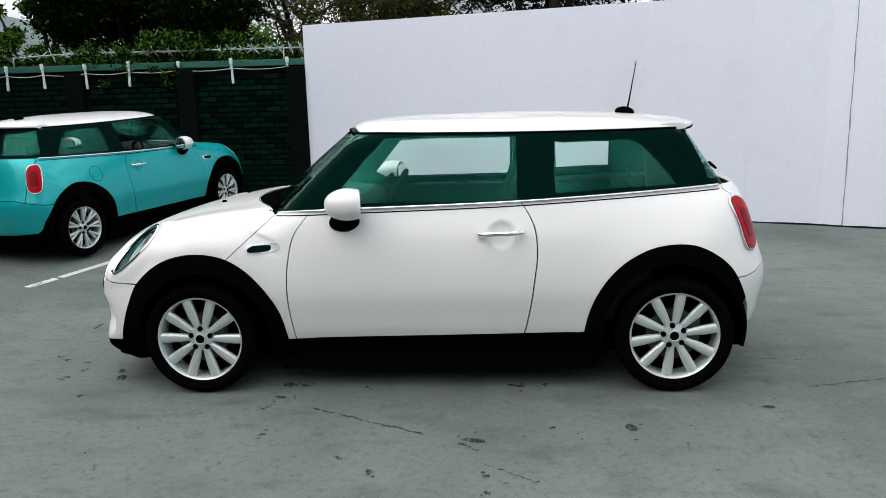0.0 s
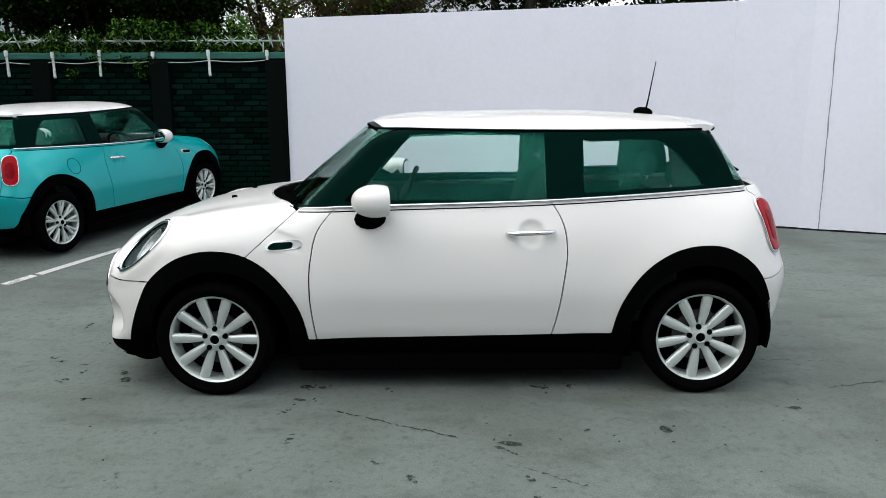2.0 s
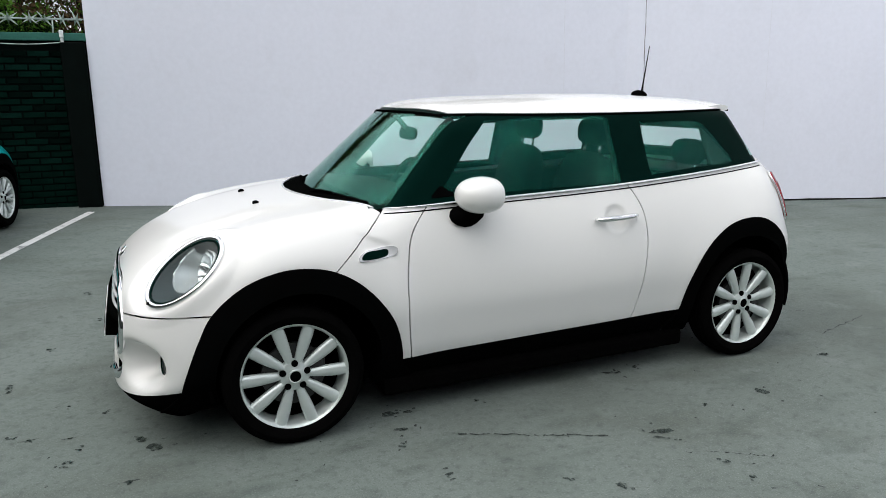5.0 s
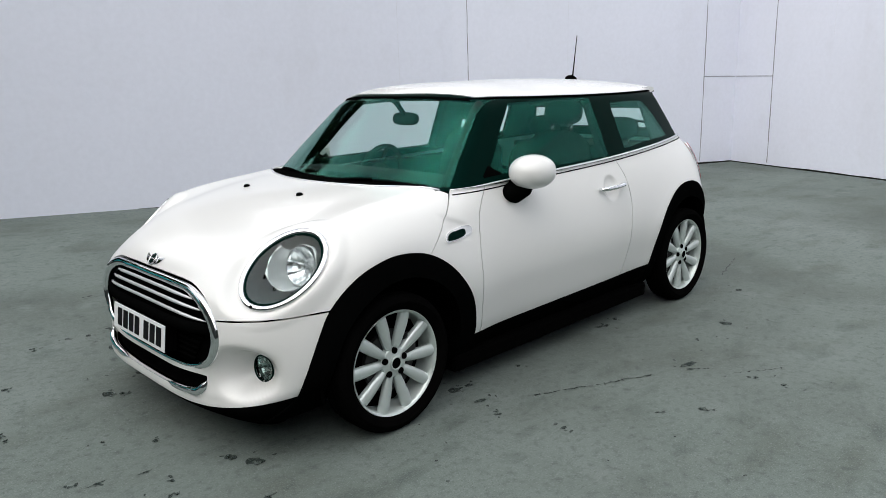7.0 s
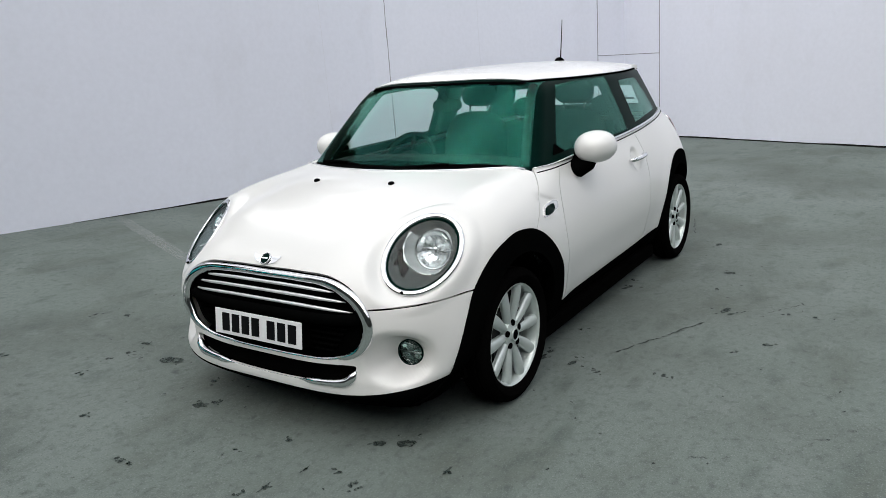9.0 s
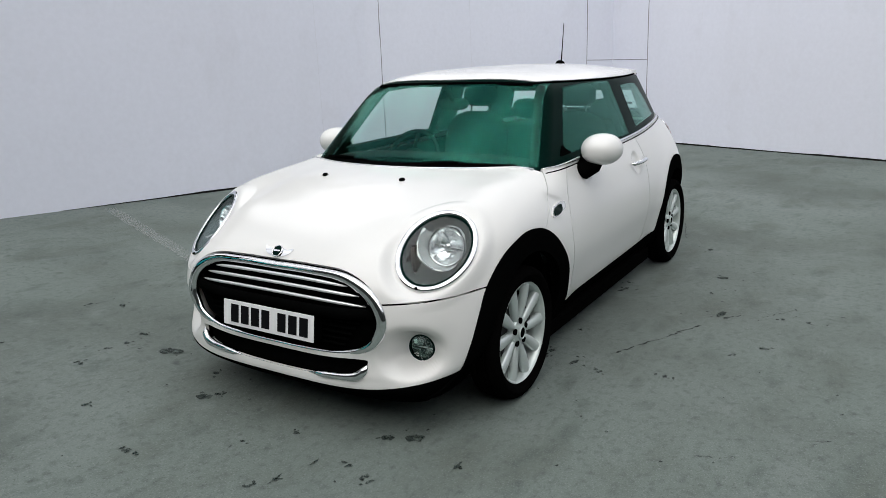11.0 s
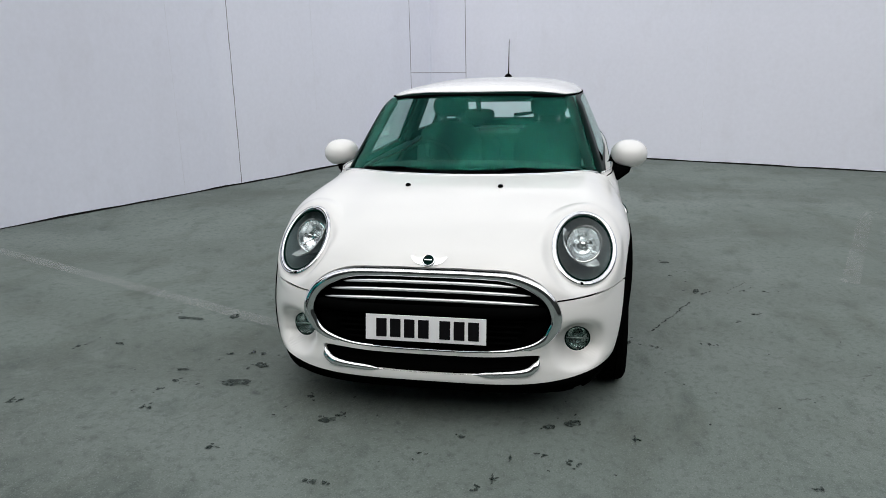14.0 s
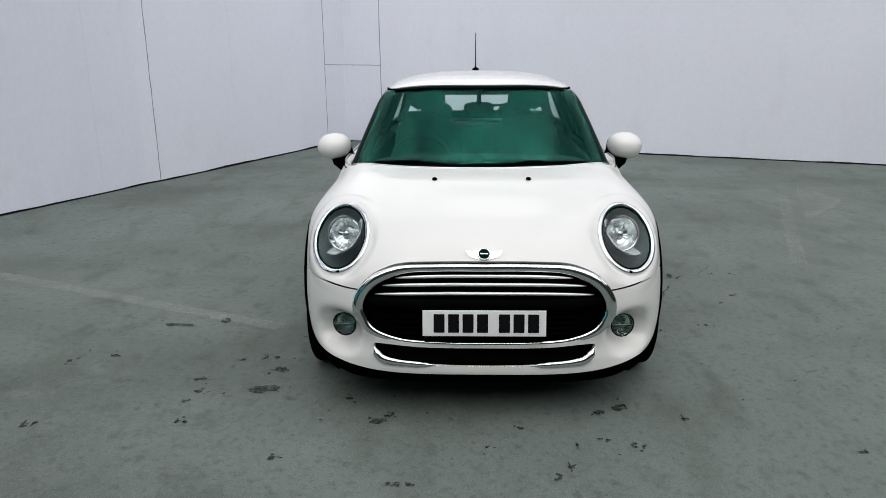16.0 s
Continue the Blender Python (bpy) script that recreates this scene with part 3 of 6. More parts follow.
def build_car(car, paint, roof_paint, step, front_plate, rear_plate, wheel_kind):
    B = skin(body, (-2.15, -0.98, 0.08), (1.98, 0.98, 1.20), ((-1.25, 1.2), 0.55), step)
    C = skin(cabin, (-1.15, -0.92, 0.90), (1.80, 0.92, 1.55), ((-0.15, 1.0), 1.12), step * 0.9)
    X, Y, Z = (lambda m: m[0][:, 0]), (lambda m: m[0][:, 1]), (lambda m: m[0][:, 2])
    gap = 0.0033

    def arch(m, at, r):
        return np.hypot(X(m) - at[0], (Z(m) - at[1])) - r

    front_arch = rounded([(-1.72, 0.10), (-1.69, 0.28), (-1.648, 0.41), (-1.607, 0.51), (-1.556, 0.603), (-1.46, 0.690), (-1.35, 0.745), (-1.215, 0.766), (-1.060, 0.740), (-0.920, 0.650), (-0.802, 0.490), (-0.757, 0.30), (-0.755, 0.10)], 6)
    rear_arch = rounded([(0.780, 0.10), (0.790, 0.32), (0.838, 0.507), (0.942, 0.655), (1.090, 0.750), (1.246, 0.780), (1.385, 0.756), (1.527, 0.652), (1.620, 0.480), (1.650, 0.38), (1.66, 0.10)], 6)

    # the wheel arches and their black edges
    def far_side(m):
        return np.abs(Y(m)) - 0.62

    shell = B
    for at, r_in, loop in ((F_ARCH, 0.352, front_arch), (R_ARCH, 0.352, rear_arch)):
        cover = lambda m, loop=loop: inside(loop, m[0][:, [0, 2]])
        mid = lambda m, at=at, r_in=r_in: np.maximum(arch(m, at, r_in), -far_side(m))
        shell = clip(shell, mid(shell))
        ring = clip(shell, np.minimum(cover(shell), far_side(shell)))
        ring = clip(ring, Z(ring) - 0.17 - 1.6 * np.maximum(0, X(ring) - 1.42))
        for hand in (-1, 1):
            panel("arch_cladding", clip(ring, hand * Y(ring)), PLASTIC, car, "black plastic wheel arch edge", 0.05, 0.005)
        shell = clip(shell, np.maximum(-cover(shell), -far_side(shell)))

    def sill_line(m):
        return 0.300 + 0.022 * (X(m) + 0.71) / 1.2

    def lip_line(m):
        return 0.224 + 0.070 * (np.abs(Y(m)) / 0.80) ** 4

    def rear_lip(m):
        return 0.325 - 0.02 * np.clip((0.75 - np.abs(Y(m))) / 0.4, 0, 1)

    edge = lambda m: np.where(X(m) < -1.3, lip_line(m), np.where(X(m) > 1.3, rear_lip(m), sill_line(m)))
    skirt = clip(shell, edge(shell) - Z(shell))
    shell = clip(shell, Z(shell) - edge(shell))
    panel("front_lip", clip(skirt, -1.3 - X(skirt)), PLASTIC, car, "black plastic lip under the front bumper", 0.02, -0.004)
    panel("rear_diffuser", clip(skirt, X(skirt) - 1.3), PLASTIC, car, "black plastic lower rear bumper", 0.02, -0.004)
    side = clip(clip(skirt, X(skirt) + 1.3), 1.3 - X(clip(skirt, X(skirt) + 1.3)))
    for hand in (-1, 1):
        panel("sill", clip(side, hand * Y(side) - 0.3), PLASTIC, car, "black plastic sill", 0.02, -0.010)
    shell = clip(shell, np.where(X(shell) > -0.86, belt(X(shell)) - Z(shell), 1.0))

    # the bonnet's side seam, the doors and the bumper seams
    bonnet_seam = lambda m: -0.804 - (0.958 - Z(m)) * 1.11 - X(m)
    door_front = lambda m: X(m) - soft_along(Z(m), (0.25, -0.708), (0.30, -0.715), (0.547, -0.737), (0.728, -0.728), (0.876, -0.686), (0.974, -0.603), (1.05, -0.52))
    door_rear = lambda m: soft_along(Z(m), (0.25, 0.465), (0.319, 0.485), (0.596, 0.535), (0.772, 0.552), (0.888, 0.535), (1.009, 0.465), (1.06, 0.42)) - X(m)
    bumper_top = lambda m: 0.603 - 0.018 * np.clip((-1.58 - X(m)) / 0.3, 0, 1) - Z(m)
    ahead = lambda m: np.maximum(bonnet_seam(m), -1.25 - X(m))

    front = clip(shell, np.where(X(shell) < -1.2, 1.0, bonnet_seam(shell)) - gap)
    front = clip(front, -0.78 - X(front))
    bumper = clip(front, bumper_top(front) - gap)
    bonnet = clip(front, -bumper_top(front) - gap)
    cowl_edge = lambda m: -1.075 + 0.265 * (np.abs(Y(m)) / 0.74) ** 2 - X(m)
    cowl = clip(bonnet, -cowl_edge(bonnet) - gap)
    panel("cowl", cowl, PLASTIC, car, "black plastic cowl below the windscreen", 0.01, -0.006)
    bonnet = clip(bonnet, cowl_edge(bonnet))

    # the openings for headlights, grille, lower grille and fog lamps
    def head_radius(m):
        P = m[0].copy()
        P[:, 1] = -np.abs(P[:, 1])
        Q = P - HEAD_AT
        u = np.cross((0, 0, 1), HEAD_WAY)
        u /= np.linalg.norm(u)
        v = np.cross(HEAD_WAY, u)
        c, s = math.cos(HEAD_TURN), math.sin(HEAD_TURN)
        return np.hypot(Q @ (c * u + s * v) / HEAD_HALF[0], Q @ (c * v - s * u) / HEAD_HALF[1]) + 9 * (P[:, 0] > -1.2)

    def fog_radius(m):
        return np.where(X(m) < -1.3, np.hypot(np.abs(Y(m)) - 0.628, Z(m) - FOG_AT[2]), 9)

    grille_loop = rounded([(s * y, z) for s, y, z in ((1, 0, 0.690), (1, 0.20, 0.689), (1, 0.37, 0.676), (1, 0.492, 0.616), (1, 0.546, 0.515), (1, 0.498, 0.415), (1, 0.366, 0.366), (1, 0.18, 0.354), (1, 0, 0.352),
                                                      (-1, 0.18, 0.354), (-1, 0.366, 0.366), (-1, 0.498, 0.415), (-1, 0.546, 0.515), (-1, 0.492, 0.616), (-1, 0.37, 0.676), (-1, 0.20, 0.689))], 8)
    lower_loop = rounded([(0, 0.338), (0.25, 0.340), (0.45, 0.352), (0.478, 0.340), (0.448, 0.292), (0.38, 0.274), (0.18, 0.263), (0, 0.260),
                          (-0.18, 0.263), (-0.38, 0.274), (-0.448, 0.292), (-0.478, 0.340), (-0.45, 0.352), (-0.25, 0.340)], 6)

    def opened(m):
        yz = m[0][:, 1:]
        nose = X(m) < -1.5
        s = np.where(nose, -inside(grille_loop, yz) - 0.022 * np.clip((Z(m) - 0.58) / 0.06, 0, 1), 1.0)
        m = clip(m, s)
        m = clip(m, np.where(X(m) < -1.5, -inside(lower_loop, m[0][:, 1:]), 1.0))
        m = clip(m, head_radius(m) - 0.915)
        return clip(m, fog_radius(m) - 0.052)

    bonnet, bumper = opened(bonnet), opened(bumper)
    bonnet_ob = panel("bonnet", bonnet, paint, car, thick=0.02)
    bumper_ob = panel("front_bumper", bumper, paint, car, thick=0.02)

    rest = clip(shell, -bonnet_seam(shell) - gap)
    rest = clip(rest, X(rest) + 1.2)
    wing = clip(rest, -door_front(rest) - gap)
    wing = clip(wing, np.abs(Y(wing)) - 0.45)
    door = clip(clip(rest, door_front(rest) - gap), door_rear(clip(rest, door_front(rest) - gap)) - gap)
    tail = clip(rest, -door_rear(rest) - gap)
    tail = clip(tail, X(tail) - 0.2)
    seam = lambda m: 0.66 - 0.06 * np.clip((np.abs(Y(m)) - 0.5) / 0.25, 0, 1) - Z(m)
    back = lambda m: X(m) - 1.50
    rear_bumper = clip(clip(tail, back(tail)), seam(clip(tail, back(tail))) - gap)
    upper = clip(tail, np.maximum(-seam(tail), -back(tail)) - gap)
    hatch_edge = lambda m: np.minimum(0.60 - np.abs(Y(m)), X(m) - 1.52)
    hatch = clip(upper, hatch_edge(upper) - gap)
    quarter = clip(upper, -hatch_edge(upper) - gap)
    panel("rear_bumper", rear_bumper, paint, car, thick=0.02)
    hatch_ob = panel("tailgate", hatch, paint, car, thick=0.02)
    wings, doors, quarters = {}, {}, {}
    for hand in (-1, 1):
        wings[hand] = panel("front_wing", clip(wing, hand * Y(wing)), paint, car, thick=0.02)
        doors[hand] = panel("door", clip(door, hand * Y(door)), paint, car, thick=0.03)
        q = clip(quarter, hand * Y(quarter))
        quarters[hand] = panel("quarter_panel", q, paint, car, thick=0.02)

    # the glasshouse
    yy = lambda m: np.abs(Y(m))
    roof_edge = lambda m: Z(m) - roof_line(X(m)) - 0.024 * np.clip(1 - (yy(m) / 0.50) ** 4, 0, 1) * (X(m) < 0.3)
    cab = clip(C, Z(C) - belt(X(C)) + 0.03)
    roof = clip(cab, roof_edge(cab))
    roof_ob = panel("roof", roof, roof_paint, car, thick=0.02, proud=0.004)
    cab = clip(cab, -roof_edge(cab))
    edge_y = lambda m: 0.690 - 0.36 * (Z(m) - 0.985)
    screen_s = lambda m: np.minimum(np.minimum(np.minimum(edge_y(m) - yy(m), -0.15 - X(m)), roof_line(X(m)) - 0.006 + 0.014 * np.clip(1 - (yy(m) / 0.50) ** 4, 0, 1) - Z(m)), np.where(yy(m) > 0.56, Z(m) - belt(X(m)) - 0.004, 1.0))
    screen = clip(cab, screen_s(cab))
    panel("windscreen", screen, PANE, car, "green tinted windscreen", 0.004)
    cab = clip(cab, -screen_s(cab))
    rear_loop = lambda m: np.minimum(np.minimum(0.60 - 0.45 * (Z(m) - 1.06) - yy(m), X(m) - 1.2), np.minimum(Z(m) - 1.085, 1.325 - Z(m)))
    panel("rear_window", clip(cab, rear_loop(cab)), PANE, car, "green tinted rear window", 0.004)
    cab = clip(cab, -rear_loop(cab))
    door_glass = [(-0.535, 1.0), (-0.458, 1.084), (-0.345, 1.215), (-0.235, 1.325), (0.0, 1.334), (0.452, 1.330), (0.455, 1.008)]
    quarter_glass = rounded([(0.652, 1.282), (0.70, 1.293), (0.95, 1.293), (1.10, 1.268), (1.265, 1.085), (1.25, 1.062), (0.95, 1.052), (0.67, 1.036), (0.650, 1.05)], 5)
    for name, loop in (("door_window", door_glass), ("quarter_window", quarter_glass)):
        s = lambda m, loop=loop: np.where(yy(m) > 0.3, inside(loop, m[0][:, [0, 2]]), -1)
        g = clip(cab, s(cab))
        for hand in (-1, 1):
            panel(name, clip(g, hand * Y(g)), PANE, car, "green tinted side window", 0.004)
        cab = clip(cab, -s(cab))
    cab = clip(cab, np.abs(X(cab) - 0.474 + 0.02 * (Z(cab) - 1.2)) - 0.004)
    panel("window_frame", cab, GLOSS, car, "gloss black pillars round the windows", 0.02, -0.001)
    car_details(car, doors, wings, quarters, bonnet_ob, bumper_ob, hatch_ob, roof_ob, grille_loop, lower_loop, paint, front_plate, rear_plate)


def plate_bars(parent, mat, at, face, wide=0.52, high=0.111, lean=0.0):
    """A number plate with its characters as plain bars. face: -1 looks to the front, 1 to the back; lean: degrees that its face tips up."""
    plate = part("number_plate", box((0.004, wide, high), at, 0.0015, (0, -face * lean, 0), 1), mat, parent, "reflective number plate with dark bars for characters")
    x, z = at[0] + face * 0.0030 * math.cos(radians(lean)), at[2] + 0.0030 * math.sin(radians(lean))
    y = -0.207
    for k in range(7):
        part("plate_bar", box((0.003, 0.046, 0.079), (x, face * -y + at[1], z), 0.001, (0, -face * lean, 0), 1), INK, plate)
        y += 0.061 if k != 2 else 0.092
    return plate


def seat(car, at, wide, back_high, mat):
    s = part("seat", blob((0.50, wide, 0.16), (at[0] - 0.20, at[1], at[2]), (0, 4, 0), 3.5), mat, car, "dark cloth seat")
    part("seat_back", blob((0.15, wide, back_high), (at[0] + 0.10, at[1], at[2] + back_high / 2), (0, 13, 0), 3.2), mat, s)
    part("headrest", blob((0.10, 0.26, 0.15), (at[0] + 0.19, at[1], at[2] + back_high + 0.10), (0, 6, 0), 2.8), mat, s)
    for dy in (-0.07, 0.07):
        solid("headrest_post", *tube([(at[0] + 0.17, at[1] + dy, at[2] + back_high - 0.06), (at[0] + 0.185, at[1] + dy, at[2] + back_high + 0.06)], 0.007), CHROME, s)
    return s


def car_details(car, doors, wings, quarters, bonnet, bumper, hatch, roof, grille_loop, lower_loop, paint, front_plate, rear_plate):
    # floor, wheel housings and the dark inner body
    part("underbody", box((3.25, 1.04, 0.24), (0.0, 0, 0.29), 0.03), DARK, car)
    # low trays added to block light and deepen the shadow beneath
    part("shade_tray", box((1.70, 1.54, 0.09), (0.02, 0, 0.150), 0.02), DARK, car)
    part("front_shade_tray", box((0.92, 1.16, 0.07), (-1.28, 0, 0.160), 0.02), DARK, car)
    part("rear_shade_tray", box((0.85, 1.12, 0.08), (1.27, 0, 0.20), 0.02), DARK, car)
    part("cabin_floor", box((2.3, 1.40, 0.06), (0.35, 0, 0.38), 0.01), TRIM, car)
    part("engine_bay", box((0.78, 1.0, 0.36), (-1.38, 0, 0.56), 0.03), DARK, car)
    for x, c in ((-1.205, 0.315), (1.24, 0.325)):
        for hand in (-1, 1):
            a = np.linspace(-0.25, math.pi + 0.25, 30)
            prof = [(0.385, 0.50), (0.385, 0.775), (0.37, 0.775), (0.37, 0.50)]
            V = np.array([(x + r * math.cos(t), hand * y, c + r * math.sin(t)) for t in a for r, y in prof])
            F = [(i * 4 + k, i * 4 + (k + 1) % 4, i * 4 + 4 + (k + 1) % 4, i * 4 + 4 + k) for i in range(29) for k in range(4)]
            solid("wheel_housing", V, F, DARK, car, sharp=40)
            part("housing_wall", box((0.80, 0.02, 0.62), (x, hand * 0.51, 0.44), 0), DARK, car)
    # belt strip, handles, mirrors, side indicators
    for hand in (-1, 1):
        x = np.linspace(-0.80, 1.50, 70)
        P = on_side(body, np.stack([x, belt(x) - 0.008], 1), hand)
        P[:, 2] += 0.008
        solid("belt_strip", *tube(P + (0, hand * 0.002, 0), 0.0085 - 0.0050 * np.clip((-0.52 - x) / 0.2, 0, 1), flat=0.9), CHROME, car, "chrome strip below the side windows")
        P = on_side(body, np.stack([x, belt(x) - 0.021], 1), hand)
        solid("belt_seal", *tube(P + (0, hand * 0.0005, 0), 0.0032, around=6), PLASTIC, car, "black rubber seal under the strip")
        door = doors[hand]
        ends = [(0.250, 0.8475), (0.262, 0.8485), (0.30, 0.850), (0.37, 0.8525), (0.44, 0.855), (0.475, 0.8560), (0.488, 0.8560)]
        P = on_side(body, ends, hand)
        P[:, 1] = hand * (np.abs(P[1, 1]) + np.array([0.004, 0.022, 0.033, 0.038, 0.035, 0.024, 0.004]))
        solid("door_handle", *tube(P, [0.009, 0.014, 0.016, 0.0165, 0.016, 0.014, 0.009], flat=0.85, around=10), CHROME, door, "chrome bar handle over a round dish")
        c = Vector((-0.395, hand * 0.878, 1.018))
        cap = blob((0.235, 0.207, 0.160), c, (0, 0, 0), 2.15, 20, 32)
        bmesh.ops.bisect_plane(cap, geom=cap.verts[:] + cap.edges[:] + cap.faces[:], plane_co=c + Vector((0.060, 0, 0)), plane_no=(1, -hand * 0.22, 0), clear_outer=True)
        mirror = part("wing_mirror", cap, paint if paint is WHITE else ROOF_WHITE, car, "rounded door mirror cap on a black foot")
        back = blob((0.05, 0.186, 0.138), c + Vector((0.038, 0, 0)), (0, 0, -hand * 12), 2.3)
        part("mirror_rim", back, PLASTIC, mirror)
        part("mirror_glass", blob((0.012, 0.150, 0.115), c + Vector((0.060, -hand * 0.004, 0)), (0, 0, -hand * 12), 2.6), CHROME, mirror, "mirror glass")
        foot = [(-0.435, hand * 0.760, 0.918), (-0.43, hand * 0.805, 0.916), (-0.415, hand * 0.840, 0.936), (-0.400, hand * 0.865, 0.985)]
        solid("mirror_foot", *tube(foot, [0.080, 0.080, 0.068, 0.054], flat=0.62, around=14, up=(0, 0, 1)), PLASTIC, mirror, "black foot of the mirror")
        solid("mirror_arm", *tube([(-0.415, hand * 0.785, 0.945), (-0.400, hand * 0.800, 0.985), (-0.385, hand * 0.805, 1.045)], [0.040, 0.034, 0.026], around=12), PLASTIC, mirror, "black inner side of the mirror")
        wing = wings[hand]
        look_in = (0, -hand, 0)
        outer = rounded([(-0.945, 0.768), (-0.930, 0.800), (-0.870, 0.811), (-0.800, 0.819), (-0.772, 0.806), (-0.782, 0.780), (-0.85, 0.768)], 5)
        inner = rounded([(-0.935, 0.773), (-0.922, 0.797), (-0.870, 0.803), (-0.824, 0.806), (-0.815, 0.792), (-0.828, 0.776), (-0.88, 0.771)], 5)
        slot = patch("side_indicator", body, (0, hand * 0.85, 0), (1, 0, 0), (0, 0, 1), look_in, outer, BAR, wing, "chrome side indicator surround with a black slot", 0.006, 0.012, 0.006)
        patch("indicator_slot", body, (0, hand * 0.85, 0), (1, 0, 0), (0, 0, 1), look_in, inner, GLOSS, slot, "", 0.012, 0.010, 0.006)

    # headlights
    for hand in (-1, 1):
        n = mirror_y(HEAD_WAY, hand)
        c = mirror_y(HEAD_AT, hand)
        u = np.cross((0, 0, 1), n)
        u /= np.linalg.norm(u)
        v = np.cross(n, u)
        head = patch("headlight", body, c, u, v, -n, head_loop(0.90, 64, hand), CLEAR, car, "round headlight with a chrome ring", 0.006, 0.004, 0.012)
        ring = ring_on(body, c, u, v, -n, head_loop(0.925, 72, hand), 0.004)
        solid("headlight_ring", *tube(ring, 0.0120, True, 10, flat=0.65, up=tuple(n)), CHROME, head, "chrome ring")
        ring = ring_on(body, c, u, v, -n, head_loop(0.845, 72, hand), 0.002)
        solid("headlight_seal", *tube(ring, 0.0055, True, 8, up=tuple(n)), GLOSS, head, "black seal")
        edge = ring_on(body, c, u, v, -n, head_loop(0.885, 48, hand), -0.006)
        rows = [edge]
        for k, (depth, size) in enumerate(((0.04, 0.97), (0.09, 0.90), (0.14, 0.70), (0.17, 0.02))):
            flat = c + (edge - c - ((edge - c) @ n)[:, None] * n) * size
            mid = ((edge - c) @ n).mean() * 0.6
            base = ((edge - c) @ n)[:, None] * n * max(0, 0.9 - 0.3 * (k + 1)) + mid * (1 - max(0, 0.9 - 0.3 * (k + 1))) * n
            rows.append(flat + base - depth * n)
        V = np.concatenate(rows)
        F = [(r * 48 + i, r * 48 + (i + 1) % 48, r * 48 + 48 + (i + 1) % 48, r * 48 + 48 + i) for r in range(4) for i in range(48)]
        solid("headlight_housing", V, F, LAMP_GREY, head, "dark grey lamp housing")
        front = np.array((-0.92, hand * 0.15, 0.27))
        front /= np.linalg.norm(front)
        e1 = np.cross((0, 0, 1), front)
        e1 /= np.linalg.norm(e1)
        e2 = np.cross(front, e1)
        rc = np.array((-1.552, hand * 0.642, 0.752))
        turn = np.arange(48) * math.pi / 24
        facet = np.repeat([0.0, 0.010, 0.003, 0.014, 0.0, 0.012, 0.005, 0.016, 0.002, 0.011], [5, 4, 6, 3, 5, 6, 4, 5, 6, 4])
        V = []
        rings = ((0.078, -0.020), (0.080, -0.004), (0.079, 0.0), (0.075, -0.001), (0.072, -0.010), (0.060, -0.028), (0.044, -0.042), (0.026, -0.050), (0.018, -0.052), (0.017, -0.026), (0.012, -0.018), (0.003, -0.016))
        for r, d in rings:
            bump = facet * (0.0 if r > 0.0745 or r < 0.02 else 1.0)
            V += [rc + r * (math.cos(a) * e1 + math.sin(a) * e2) + (d + h) * front for a, h in zip(turn, bump)]
        F = [(k * 48 + i, k * 48 + (i + 1) % 48, k * 48 + 48 + (i + 1) % 48, k * 48 + 48 + i) for k in range(len(rings) - 1) for i in range(48)]
        solid("reflector", V, F, REFLECTOR, head, "bright faceted reflector bowl", smooth=False)
        # the cup opens forward below and beside the reflector
        wide = np.array((-1.642, hand * 0.695, 0.823))
        rows = []
        for t in np.linspace(0, 1, 7):
            row = []
            for a in np.linspace(0, 2 * math.pi, 60, endpoint=False):
                start = rc + 0.082 * (math.cos(a) * e1 + math.sin(a) * e2) - 0.004 * front
                end = wide + 0.148 * (math.cos(a) * e1 + math.sin(a) * e2)
                inward = -hand * (math.cos(a) * e1 + math.sin(a) * e2)[1]
                share = np.clip((0.70 * inward - 0.71 * math.sin(a) - 0.10) / 0.6, 0.03, 1.0)
                q = start + share * t * (end - start) + 0.010 * share * t * t * front
                while body(q[None])[0] > -0.010:
                    q = q + np.array((0.004, 0, 0))
                row.append(q)
            rows.append(row)
        back = [np.array(q) + np.array((0.006, 0, -0.003)) for row in reversed(rows) for q in row]
        V = [q for row in rows for q in row] + back
        F = [(k * 60 + i, k * 60 + (i + 1) % 60, k * 60 + 60 + (i + 1) % 60, k * 60 + 60 + i) for k in range(13) for i in range(60)]
        solid("reflector_cup", V, F, COLLAR, head, "silver cup round the reflector", sharp=40)
        low = ring_on(body, c, u, v, -n, head_loop(0.91, 72, hand), 0.004)
        low = low[np.argmin(low[:, 2] + 0.30 * np.abs(low[:, 1]))]
        part("washer_cover", blob((0.014, 0.046, 0.014), low - 0.004 * n, (0, 0, hand * 40)), PLASTIC, head)

    # grille, plate, lower grille and fog lamps
    ring = on_front(grille_loop)
    N = slope(body, ring)
    upper = np.clip((ring[:, 2] - 0.36) / 0.10, 0.0, 1.0)
    solid("grille", *tube(ring - 0.009 * N, 0.012 + 0.006 * upper + 0.008 * np.clip((np.abs(ring[:, 1]) - 0.30) / 0.18, 0, 1) * upper, True, 10, flat=0.65, up=(-1, 0, 0.2)), CHROME, car, "black grille in a wide chrome ring with three chrome bars")
    grille = [o for o in car.children if o.name.startswith("grille")][-1]
    patch("grille_backing", body, (-1.9, 0, 0), (0, 1, 0), (0, 0, 1), (1, 0, 0), grille_loop * (1.0, 1.0), PLASTIC, grille, "black grille mesh", -0.045, 0.01, 0.03)
